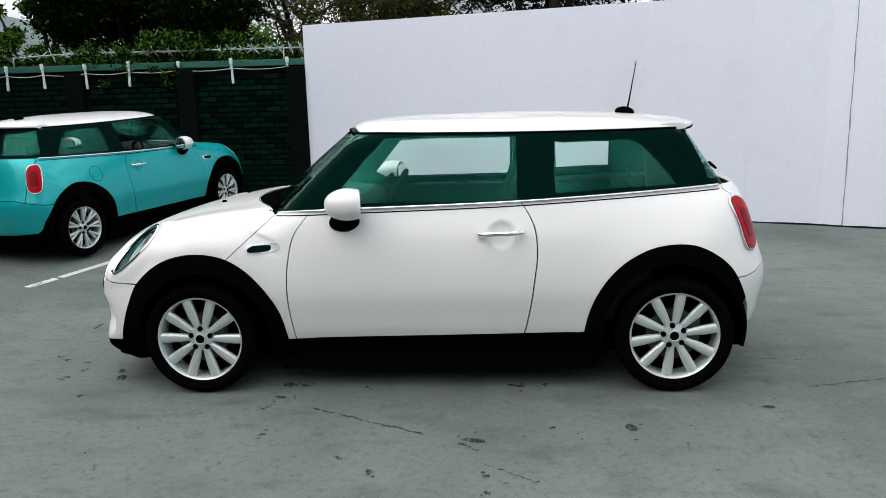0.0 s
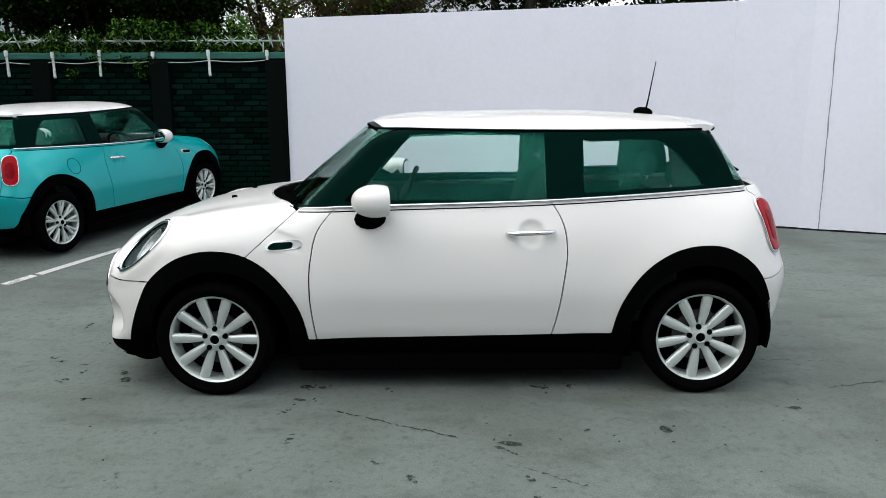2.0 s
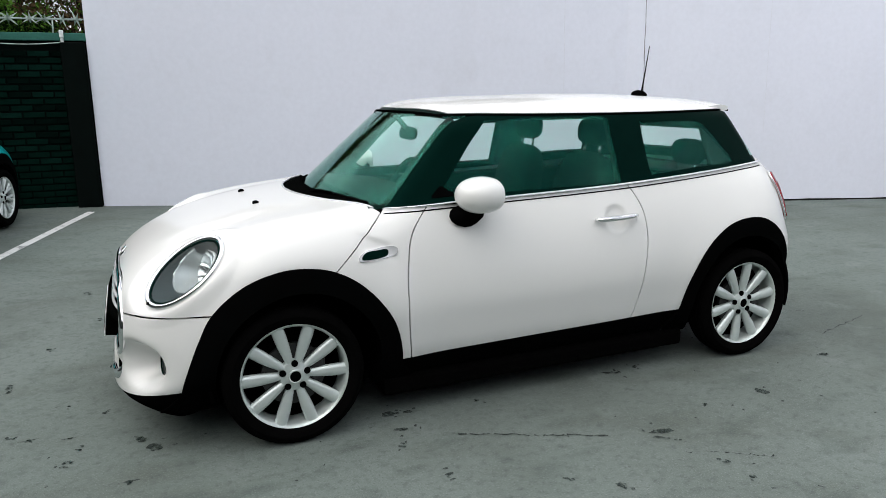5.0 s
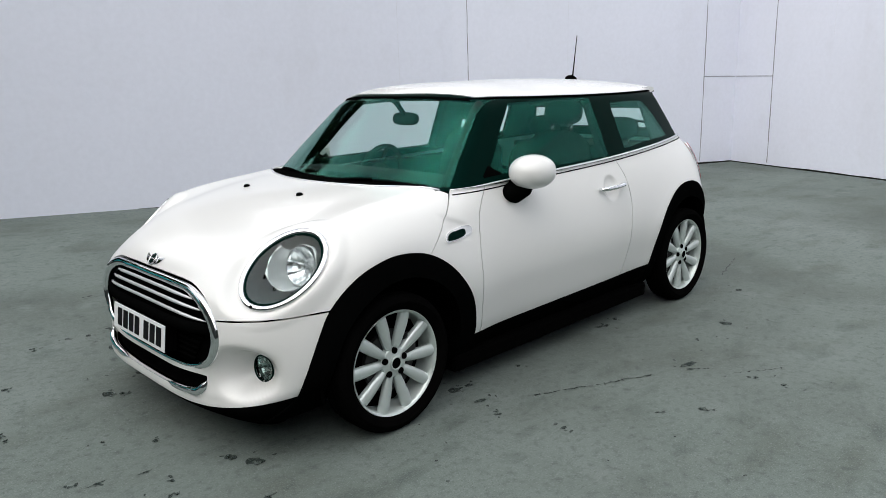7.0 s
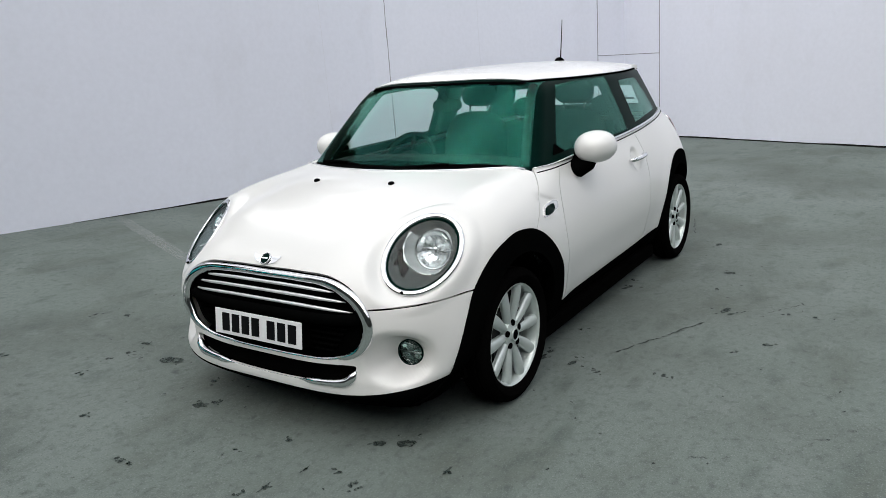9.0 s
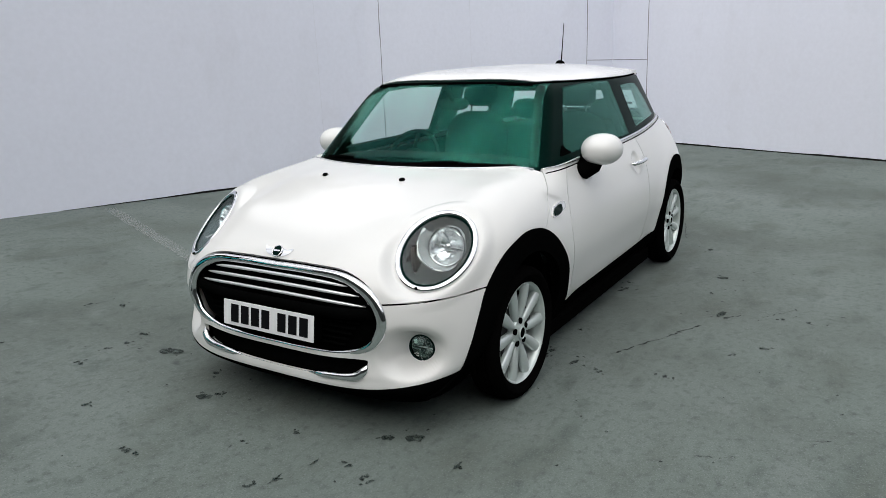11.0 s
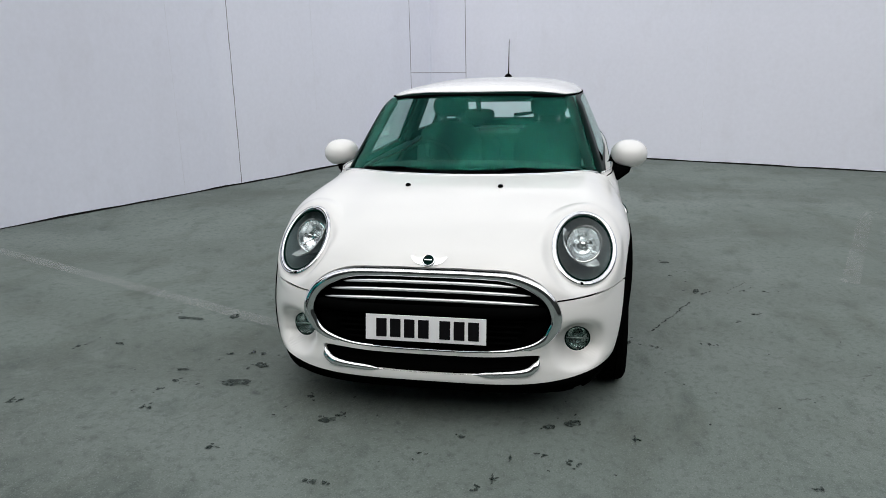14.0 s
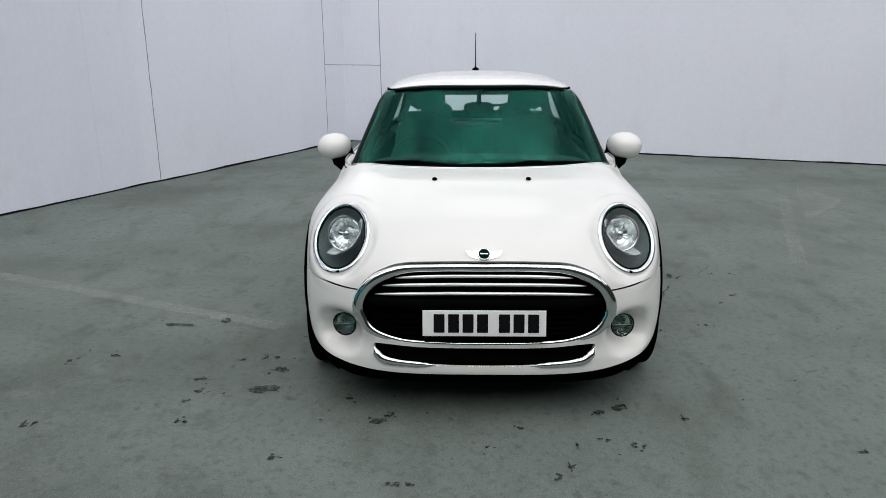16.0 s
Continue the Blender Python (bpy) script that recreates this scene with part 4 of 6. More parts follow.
    for z, half in ((0.649, 0.378), (0.615, 0.434), (0.577, 0.468)):
        y = np.linspace(-half, half, 40)
        P = on_front(np.stack([y, z + 0.004 - 0.016 * (y / half) ** 4], 1))
        P[:, 0] += 0.010 + 0.02 * (y / half) ** 6
        solid("grille_bar", *tube(P, 0.0074 * np.sqrt(np.clip(1.06 - (y / half) ** 6, 0.05, 1)), flat=1.0, around=10, up=(-1, 0, 0)), BAR, grille, "chrome bar")
    y = np.linspace(-0.50, 0.50, 40)
    P = on_front(np.stack([y, np.full(40, 0.535)], 1))
    solid("grille_crossbar", *tube(P + (0.004 + 0.03 * (y / 0.5) ** 4)[:, None] * (1, 0, 0), 0.024, flat=0.8, up=(-1, 0, 0)), PLASTIC, grille, "black crossbar")
    for k in range(5):
        z = 0.495 - 0.026 * k
        half = 0.44 - 0.02 * k
        y = np.linspace(-half, half, 30)
        P = on_front(np.stack([y, np.full(30, z)], 1))
        solid("grille_slat", *tube(P + (0.034, 0, 0), 0.006, up=(-1, 0, 0)), PLASTIC, grille)
    if front_plate:
        part("plate_holder", box((0.050, 0.516, 0.107), (-1.9345, 0, 0.460), 0.004, (0, 8, 0)), PLASTIC, grille)
        plate_bars(grille, front_plate, (-1.962, 0, 0.464), -1, lean=8)
    patch("lower_grille", body, (-1.9, 0, 0), (0, 1, 0), (0, 0, 1), (1, 0, 0), lower_loop, PLASTIC, bumper, "black lower air intake", -0.035, 0.01, 0.02)
    ring = on_front(lower_loop)
    N = slope(body, ring)
    low = np.clip((0.334 - ring[:, 2]) / 0.025, 0, 1)
    far = np.clip((np.abs(ring[:, 1]) - 0.20) / 0.06, 0, 1)
    solid("intake_trim", *tube(ring - 0.002 * N, 0.0012 + (0.0135 + 0.005 * np.clip((np.abs(ring[:, 1]) - 0.36) / 0.06, 0, 1)) * far * low, True, 10, flat=0.8, up=(-1, 0, 0.2)), CHROME, bumper, "chrome lip of the lower intake")
    for hand in (-1, 1):
        c = np.array((-1.80, hand * 0.628, 0.376))
        way = np.array((1.0, 0.0, 0.0))
        u, v = np.array((0.0, 1.0, 0.0)), np.array((0, 0, 1.0))
        fog = patch("fog_lamp", body, c, u, v, way, circle(0.051), CLEAR, bumper, "round fog lamp", 0.0, 0.003, 0.008)
        ring = ring_on(body, c, u, v, way, circle(0.053, 48), 0.001)
        solid("fog_ring", *tube(ring, 0.0032, True, 8, up=tuple(way)), GLOSS, fog)
        centre = ring.mean(0)
        V, F = [], []
        rings = ((0.052, 0.004), (0.050, 0.016), (0.040, 0.034), (0.020, 0.044), (0.014, 0.030), (0.002, 0.026))
        for r, d in rings:
            V += [centre + r * (math.cos(a) * u + math.sin(a) * v) + d * way for a in np.arange(32) * math.pi / 16]
        F = [(k * 32 + i, k * 32 + (i + 1) % 32, k * 32 + 32 + (i + 1) % 32, k * 32 + 32 + i) for k in range(len(rings) - 1) for i in range(32)]
        solid("fog_reflector", V, F, FOG_GREY, fog, smooth=False)
        solid("fog_bar", *tube([centre - 0.051 * u + 0.006 * way, centre + 0.051 * u + 0.006 * way], 0.0032), FOG_GREY, fog)

    # badge of plain shapes and the bonnet's washer jets
    way = np.array((0.70, 0, -0.71))
    u, v = np.array((0, 1.0, 0)), np.array((0.71, 0, 0.70))
    wings_loop = rounded([(-0.080, 0.022), (-0.045, 0.012), (0, 0.020), (0.045, 0.012), (0.080, 0.022), (0.062, -0.008), (0.030, -0.020), (0, -0.026), (-0.030, -0.020), (-0.062, -0.008)], 5)
    badge = patch("badge", body, (-1.885, 0, 0.760), u, v, way, wings_loop, CHROME, bonnet, "winged chrome emblem with a black disc", 0.004, 0.006, 0.006)
    patch("badge_disc", body, (-1.885, 0, 0.760), u, v, way, circle(0.024, 28), GLOSS, badge, "", 0.008, 0.006, 0.005)
    solid("badge_ring", *tube(ring_on(body, (-1.885, 0, 0.760), u, v, way, circle(0.025, 32), 0.008), 0.003, True, 6, up=tuple(way)), CHROME, badge)
    part("badge_bar", box((0.006, 0.034, 0.007), ring_on(body, (-1.885, 0, 0.760), u, v, way, [(0, 0), (0.01, 0)], 0.009)[0], 0.001, (0, 45, 0)), CHROME, badge)
    for hand in (-1, 1):
        P = onto(body, [(-1.265, hand * 0.232, 1.3)], (0, 0, -1), 0.6)[0]
        part("washer_jet", blob((0.032, 0.026, 0.020), P + (0, 0, 0.003), power=2.2), PLASTIC, bonnet, "small black washer jet")

    # wipers on the windscreen's foot
    for y0, y1, tip in ((-0.60, -0.02, 0.018), (0.06, 0.58, 0.012)):
        y = np.linspace(y0, y1, 20)
        z = 0.975 + 0.010 * np.sin((y - y0) / (y1 - y0) * math.pi) + 0.006 * (y - y0) / (y1 - y0)
        P = onto(cabin, np.stack([np.full(20, -1.3), y, z], 1), (1, 0, 0), 1.0)
        blade = solid("wiper", *tube(P + (-0.008, 0, 0.003), 0.0054, flat=1.4), PLASTIC, car, "black windscreen wiper")
        a = onto(cabin, [(-1.3, y0 + 0.50, 0.978), (-1.3, y0 + 0.27, 0.994)], (1, 0, 0), 1.0) + (-0.022, 0, 0.006)
        solid("wiper_arm", *tube([a[0] + (-0.01, 0.0, -0.012), (a[0] + a[1]) / 2 + (-0.008, 0, 0.006), a[1]], [0.010, 0.007, 0.005]), PLASTIC, blade)

    # strip behind the bonnet, trim along the windscreen's inner edges
    y = np.linspace(-0.70, 0.70, 40)
    P = onto(body, np.stack([-1.071 + 0.265 * (y / 0.74) ** 2, y, np.full(40, 1.3)], 1), (0, 0, -1), 0.8)
    solid("cowl_strip", *tube(P + (0, 0, 0.001), 0.0050, around=8), BAR, bonnet, "thin silver strip along the bonnet's rear edge")
    y = np.linspace(-0.50, 0.50, 30)
    P = onto(cabin, np.stack([np.full(30, -1.3), y, roof_line(np.full(30, -0.45)) - 0.010 + 0.018 * np.clip(1 - (y / 0.50) ** 4, 0, 1)], 1), (1, 0, 0), 1.4)
    solid("header_seal", *tube(P + (-0.002, 0, 0), 0.0065, around=6), PLASTIC, roof, "black seal above the windscreen")
    for hand in (-1, 1):
        z = np.linspace(0.96, 1.335, 14)
        P = onto(cabin, np.stack([np.full(14, -1.3), hand * (0.690 - 0.36 * (z - 0.985) - 0.030), z], 1), (1, 0, 0), 1.4)
        solid("pillar_cover", *tube(P + (0.032, -hand * 0.002, -0.012), 0.026, around=10), TRIM, car, "dark inner cover of the windscreen pillar")
    part("rear_header", box((0.22, 0.96, 0.085), (1.235, 0, 1.298), 0.02, (0, 18, 0)), TRIM, car, "dark lining above the rear window")

    # aerial, rear spoiler, tail lights, tailgate
    base = onto(cabin, [(1.115, 0, 1.7)], (0, 0, -1), 0.6)[0]
    aerial = part("aerial", blob((0.115, 0.060, 0.060), base + (0, 0, 0.012), (0, 6, 0), 2.0), PLASTIC, roof, "black whip aerial with a rounded foot")
    solid("aerial_mast", *tube([base + (0.018, 0, 0.034), base + (0.030, 0, 0.10), base + (0.062, 0, 0.302)], [0.0055, 0.004, 0.0025]), PLASTIC, aerial)
    for hand in (-1, 1):
        x = np.linspace(-0.48, 1.30, 50)
        P = on_side(cabin, np.stack([x, roof_line(x) - 0.004], 1), hand)
        solid("roof_gutter", *tube(P + (0, hand * 0.002, 0), 0.0055, around=6), PLASTIC, roof, "black gutter under the roof edge")
        sail = [(-0.575, 0.995), (-0.430, 1.000), (-0.475, 1.022), (-0.515, 1.048)]
        patch("mirror_sail", cabin, (0, hand * 0.72, 0), (1, 0, 0), (0, 0, 1), (0, -hand, 0), sail, PLASTIC, doors[hand], "black corner panel behind the mirror", 0.003, 0.008, 0.012)
    V, F = [], []
    ys = np.linspace(-0.49, 0.49, 33)
    for y in ys:
        q = (y / 0.49) ** 2
        tipx, tipz = 1.480 - 0.125 * q, 1.372 - 0.008 * q
        fx = 1.22
        fz = onto(cabin, [(fx, y * 0.985, 1.8)], (0, 0, -1), 0.8)[0, 2] + 0.005
        mx = (fx + tipx) / 2
        mz = (fz + tipz) / 2 + 0.006
        V += [(fx, y, fz - 0.02), (fx, y, fz), (mx, y, mz), (tipx - 0.02, y, tipz + 0.003), (tipx, y, tipz - 0.004), (tipx - 0.004, y, tipz - 0.022), (mx, y, tipz - 0.034), (fx + 0.03, y, fz - 0.045)]
    for i in range(32):
        F += [(i * 8 + k, i * 8 + (k + 1) % 8, i * 8 + 8 + (k + 1) % 8, i * 8 + 8 + k) for k in range(8)]
    F += [tuple(range(8))[::-1], tuple(range(256, 264))]
    spoiler = solid("roof_spoiler", V, F, ROOF_WHITE, roof, "white spoiler lip", sharp=50)
    edge = [(1.477 - 0.125 * (y / 0.49) ** 2, y, 1.348 - 0.008 * (y / 0.49) ** 2) for y in ys]
    solid("spoiler_edge", *tube(edge, 0.0055, around=6), PLASTIC, spoiler, "black lower edge of the spoiler")
    for hand in (-1, 1):
        way = np.array((-0.80, -hand * 0.60, 0.0))
        u, v = np.array((-hand * -0.60, 0, 0)) * 0 + np.array((0.60, -hand * 0.80, 0.0)), np.array((0, 0, 1.0))
        c = np.array((1.660, hand * 0.650, 0.866))
        loop = rounded([(-0.060, 0.106), (0, 0.130), (0.058, 0.102), (0.074, 0.0), (0.062, -0.106), (0, -0.134), (-0.062, -0.108), (-0.076, 0.0)], 5) * (0.86, 0.96) + (-0.016, -0.008)
        lamp = patch("tail_light", body, c, u, v, way, loop, RED, car, "red tail light in a chrome ring", 0.017, 0.03, 0.012)
        patch("tail_inner_lens", body, c, u, v, way, (loop - (-0.016, -0.008)) * 0.58 + (-0.016, -0.008), RED_DEEP, lamp, "darker red inner lens", 0.0195, 0.01, 0.010)
        solid("tail_ring", *tube(ring_on(body, c, u, v, way, loop + (loop - loop.mean(0)) * 0.06, 0.008), 0.0060, True, 8, up=tuple(way)), CHROME, lamp, "chrome ring")
    if rear_plate:
        part("plate_recess", box((0.03, 0.66, 0.18), (1.755, 0, 0.80), 0.01), PLASTIC, hatch, "dark recess for the plate")
        plate_bars(hatch, rear_plate, (1.782, 0, 0.790), 1)
    part("tailgate_handle", box((0.035, 0.44, 0.035), (1.735, 0, 0.915), 0.010), CHROME, hatch, "chrome handle bar")
    P = onto(cabin, [(2.0, 0.0, 1.10), (2.0, -0.20, 1.13), (2.0, -0.40, 1.12)], (-1, 0, 0), 1.2)
    solid("rear_wiper", *tube(P + (0.02, 0, 0), [0.018, 0.010, 0.007]), PLASTIC, car, "black rear wiper")
    loop = circle(0.078, 40)
    solid("fuel_flap", *tube(ring_on(body, (0.99, 0.84, 0.83), (1, 0, 0), (0, 0, 1), (0, -1, 0), loop, -0.001), 0.0028, True, 6, up=(0, 1, 0)), PLASTIC, quarters[1], "round fuel flap seam")

    # inside: seats, dashboard, steering wheel, mirror, door linings
    for y in (-0.355, 0.355):
        seat(car, (0.36, y, 0.60), 0.48, 0.54, CLOTH)
        seat(car, (1.05, y * 0.9, 0.62), 0.50, 0.38, CLOTH)
    part("dashboard", blob((0.50, 1.36, 0.34), (-0.62, 0, 0.83), (0, 8, 0), 4.0, 20, 40), TRIM, car, "dark dashboard")
    for hand in (-1, 1):
        part("door_lining", box((1.75, 0.05, 0.54), (0.28, hand * 0.675, 0.68), 0.02), TRIM, car, "dark door lining")
        part("pillar_trim", box((0.19, 0.045, 0.37), (0.565, hand * 0.612, 1.165), 0.015, (hand * 22, 0, 0)), TRIM, car, "dark inner pillar trim")
        part("quarter_lining", box((0.22, 0.03, 0.34), (1.225, hand * 0.560, 1.175), 0.012, (hand * 22, 0, hand * -6)), TRIM, car, "dark lining behind the rear side window")
    part("tailgate_lining", box((0.05, 1.02, 0.46), (1.545, 0, 0.765), 0.02), TRIM, car, "dark tailgate lining")
    part("parcel_shelf", box((0.36, 1.10, 0.03), (1.34, 0, 0.975), 0.01), TRIM, car, "dark parcel shelf")
    hub = Vector((-0.32, 0.355, 0.905))
    tilt = Matrix.Translation(hub) @ Matrix.Rotation(radians(-64), 4, "Y")
    ringp = [tuple(tilt @ Vector((0.182 * math.cos(a), 0.182 * math.sin(a), 0))) for a in np.arange(40) * math.pi / 20]
    wheel = solid("steering_wheel", *tube(ringp, 0.016, True, 8, up=tuple(tilt.to_3x3() @ Vector((0, 0, 1)))), TRIM, car, "dark three-spoke steering wheel")
    boss = blob((0.15, 0.16, 0.06))
    bmesh.ops.transform(boss, matrix=tilt, verts=boss.verts)
    part("steering_boss", boss, TRIM, wheel)
    for a in (0.0, math.pi / 2, -math.pi / 2):
        solid("steering_spoke", *tube([tuple(tilt @ Vector((0.05 * math.cos(a), 0.05 * math.sin(a), 0))), tuple(tilt @ Vector((0.178 * math.cos(a), 0.178 * math.sin(a), 0)))], 0.017, flat=0.5), TRIM, wheel)
    inner_mirror = part("rear_view_mirror", blob((0.045, 0.180, 0.070), (-0.40, 0.0, 1.246), (0, 10, 6), 3.0), TRIM, car, "dark interior mirror")
    solid("mirror_stalk", *tube([(-0.41, 0, 1.27), (-0.455, 0, 1.325), (-0.49, 0, 1.372)], [0.014, 0.014, 0.035]), TRIM, inner_mirror)
    part("headlining", box((1.15, 0.86, 0.012), (0.50, 0, 1.375), 0.004, (0, 1, 0)), TRIM, car, "dark roof lining")


def build_wheel(car, at, hand, kind, spin):
    """Rim with tyre, spokes, hub cap and bolts; its face looks to the hand's side."""
    m = Matrix.Translation(at) @ (Matrix.Identity(4) if hand < 0 else Matrix.Rotation(math.pi, 4, "Z"))
    R = 0.228 if kind == "ten" else 0.218
    rim_V, rim_F = lathe([(R - 0.012, 0.10), (R - 0.012, -0.045), (R - 0.004, -0.058), (R, -0.060), (R + 0.003, -0.055), (R + 0.002, -0.045), (R - 0.004, -0.03), (R - 0.004, 0.10)], 64)
    wheel = solid("wheel", rim_V, rim_F, ALLOY, car, "silver alloy wheel", sharp=40)
    wheel.matrix_local = m
    T = 0.300
    side = [(R - 0.006, -0.046), (R + 0.004, -0.060), (R + 0.02, -0.070), (R + 0.040, -0.078), (T - 0.036, -0.078), (T - 0.020, -0.073), (T - 0.008, -0.064)]
    tread = [(T - 0.001, -0.050), (T, -0.030), (T - 0.007, -0.028), (T - 0.007, -0.022), (T, -0.020), (T, 0.0), (T, 0.020), (T - 0.007, 0.022), (T - 0.007, 0.028), (T, 0.030), (T - 0.001, 0.050)]
    tyre_V, tyre_F = lathe(side + tread + [(r, -y) for r, y in reversed(side)], 72)
    solid("tyre", tyre_V, tyre_F, RUBBER, wheel, "black rubber tyre", sharp=50)
    V, F = lathe([(0.0, 0.045), (R - 0.014, 0.045), (R - 0.014, 0.055), (0.0, 0.055)], 40)
    solid("brake_backplate", V, F, DARK, wheel)
    V, F = lathe([(0.05, -0.012), (0.135, -0.012), (0.135, 0.008), (0.05, 0.008)], 40)
    solid("brake_disc", V, F, STEEL, wheel, sharp=40)
    part("brake_caliper", box((0.06, 0.05, 0.13), (0.105, -0.008, 0.03), 0.012), STEEL, wheel)
    V, F = lathe([(0.0, -0.048), (0.030, -0.048), (0.034, -0.046), (0.062, -0.040), (0.068, -0.030), (0.068, 0.0)], 40)
    solid("hub", V, F, ALLOY, wheel, sharp=40)
    V, F = lathe([(0.0, -0.055), (0.022, -0.0545), (0.0265, -0.052), (0.028, -0.046)], 32)
    solid("hub_cap", V, F, PLASTIC, wheel, "black hub cap with a silver ring")
    ring = [(0.027 * math.cos(a), -0.0525, 0.027 * math.sin(a)) for a in np.arange(28) * 2 * math.pi / 28]
    solid("hub_ring", *tube(ring, 0.0045, True, 6, up=(0, 1, 0)), ALLOY, wheel)
    n = 10 if kind == "ten" else 9
    first = None
    for i in range(n):
        if first is None:
            r = np.linspace(0.050, R - 0.006, 12)
            t = (r - 0.05) / (R - 0.056)
            half = (0.0150 + 0.0120 * np.sin(np.clip(t, 0, 1) * math.pi * 0.62)) if kind == "ten" else 0.0105 + 0.004 * np.sin(t * math.pi * 0.5)
            depth = -0.040 - 0.012 * np.sin(np.clip(t, 0, 1) * math.pi * 0.55)
            V, F = [], []
            for lean in ((0.0,) if kind == "ten" else (-0.19, 0.19)):
                off, base = lean * np.maximum(0, r - 0.075), len(V)
                for k in range(12):
                    for a in np.linspace(0, math.pi, 9):
                        V.append((off[k] + half[k] * math.cos(a), depth[k] + 0.016 - 0.016 * math.sin(a), r[k]))
                    V += [(off[k] - half[k] * 0.9, depth[k] + 0.030, r[k]), (off[k] + half[k] * 0.9, depth[k] + 0.030, r[k])]
                for k in range(11):
                    for a in range(11):
                        b = (a + 1) % 11
                        F.append((base + k * 11 + a, base + k * 11 + b, base + k * 11 + 11 + b, base + k * 11 + 11 + a))
                F += [tuple(base + q for q in range(11)), tuple(base + q for q in range(121, 132))[::-1]]
            first = solid("spoke", V, F, ALLOY, wheel, sharp=60)
            mesh = first.data
            bmx = bmesh.new()
            bmx.from_mesh(mesh)
            bmesh.ops.recalc_face_normals(bmx, faces=bmx.faces)
            bmx.to_mesh(mesh)
            bmx.free()
            ob = first
        else:
            ob = new("spoke", first.data)
            ob.parent = wheel
        ob.matrix_local = Matrix.Rotation(2 * math.pi * (i + 0.5) / n + radians(spin), 4, "Y")
    bolt = None
    for i in range(5):
        if bolt is None:
            V, F = lathe([(0.0, -0.046), (0.008, -0.046), (0.0105, -0.0495), (0.012, -0.049), (0.0125, -0.040)], 16)
            bolt = solid("wheel_bolt", V, F, PLASTIC, wheel)
            ob = bolt
        else:
            ob = new("wheel_bolt", bolt.data)
            ob.parent = wheel
        a = 2 * math.pi * i / 5 + radians(spin)
        ob.matrix_local = Matrix.Translation((0.054 * math.sin(a), 0.0015, 0.054 * math.cos(a))) @ Matrix.Diagonal((1.15, 1, 1.15, 1))
    return wheel


def new_car(name, at, label, *args):
    car = new(name)
    car.empty_display_size = 0.3
    tagged(car, label, "car")
    build_car(car, *args)
    for x, cy in ((-1.2380, 0.777), (1.2520, 0.758)):
        for hand in (-1, 1):
            build_wheel(car, (x, hand * cy, 0.300), hand, args[-1], 1.0 if x < 0 else -10.0)
    car.matrix_world = at
    return car


new_car("car", Matrix.Identity(4), "white three-door hatchback with black arches and silver wheels", WHITE, ROOF_WHITE, 0.014, PLATE, None, "ten")
teal_at = Matrix.Translation((-3.932, 3.415, 0.205)) @ Matrix.Rotation(radians(-105.1), 4, "Z") @ Matrix.Rotation(radians(2.25), 4, "Y") @ Matrix.Scale(0.905, 4)
new_car("car", teal_at, "teal three-door hatchback with white roof parked by the brick wall", TEAL, ROOF_WHITE, 0.035, None, PLATE_YELLOW, "many")


# --------------------------------------------------- details of the walls
SEAM = material("dark_seam", (0.26, 0.26, 0.28), 0.8, spread=0.3, spec=0.1)
FAINT = material("faint_seam", (0.735, 0.75, 0.82), 0.8, spread=0.1, spec=0.1)
BLACK_GAP = material("black_base_strip", (0.012, 0.012, 0.012), 0.8, spread=0.3, spec=0.1)


def strip_on(name, a, b, s0, z0, s1, z1, wide, mat, label, proud=0.003, wobble=0.0, pieces=1):
    """A thin strip on a wall's face, from (s0, z0) to (s1, z1): s in metres along the wall from a."""
    a, b = Vector(a), Vector(b)
    d = (b - a).normalized()
    out = Vector((d.y, -d.x)) * (0.0012 if mat is FAINT else proud)
    rnd = random.Random(int(s0 * 1000 + z0 * 77))
    bm = bmesh.new()
    along_it = Vector((s1 - s0, z1 - z0))
    side = Vector((-along_it.y, along_it.x)).normalized() * wide / 2
    rows = []
    for k in range(pieces + 1):
        t = k / pieces
        p = Vector((s0, z0)) + t * along_it + side.normalized() * (rnd.uniform(-wobble, wobble) if wobble else 0)
        w = side * (rnd.uniform(0.6, 1.3) if wobble else 1)
        row = []
        for q in (p - w, p + w):
            for o in (Vector((0, 0)), out):
                row.append(bm.verts.new((a.x + d.x * q.x + o.x, a.y + d.y * q.x + o.y, q.y)))
        rows.append(row)
    for r, n in zip(rows, rows[1:]):
        for i, j in ((0, 1), (1, 3), (3, 2), (2, 0)):
            bm.faces.new((r[i], r[j], n[j], n[i]))
    bm.faces.new([rows[0][i] for i in (0, 1, 3, 2)])
    bm.faces.new([rows[-1][i] for i in (0, 2, 3, 1)])
    bmesh.ops.recalc_face_normals(bm, faces=bm.faces)
    return tagged(part(name, bm, mat), label, "trim", kind="structure")


strip_on("trim_seam_1", HOARD_A, HOARD_B, 5.46, 0.05, 5.44, 2.58, 0.008, FAINT, "faint joint between white boards")
strip_on("trim_seam_2", HOARD_B, CORNER, 0.24, 0.02, 0.22, 4.1, 0.010, SEAM, "dark open joint in the white wall", wobble=0.004, pieces=40)
strip_on("trim_seam_3", HOARD_B, CORNER, 1.83, 0.9, 1.81, 4.0, 0.008, FAINT, "faint joint in the white wall", wobble=0.003, pieces=20)
strip_on("trim_seam_4", HOARD_B, CORNER, 4.37, 0.05, 4.37, 4.1, 0.013, SEAM, "dark joint of a boarded panel", wobble=0.003, pieces=20)
strip_on("trim_seam_5", CORNER, BACK_END, 0.76, 0.05, 0.74, 4.1, 0.013, SEAM, "dark joint of a boarded panel", wobble=0.003, pieces=20)
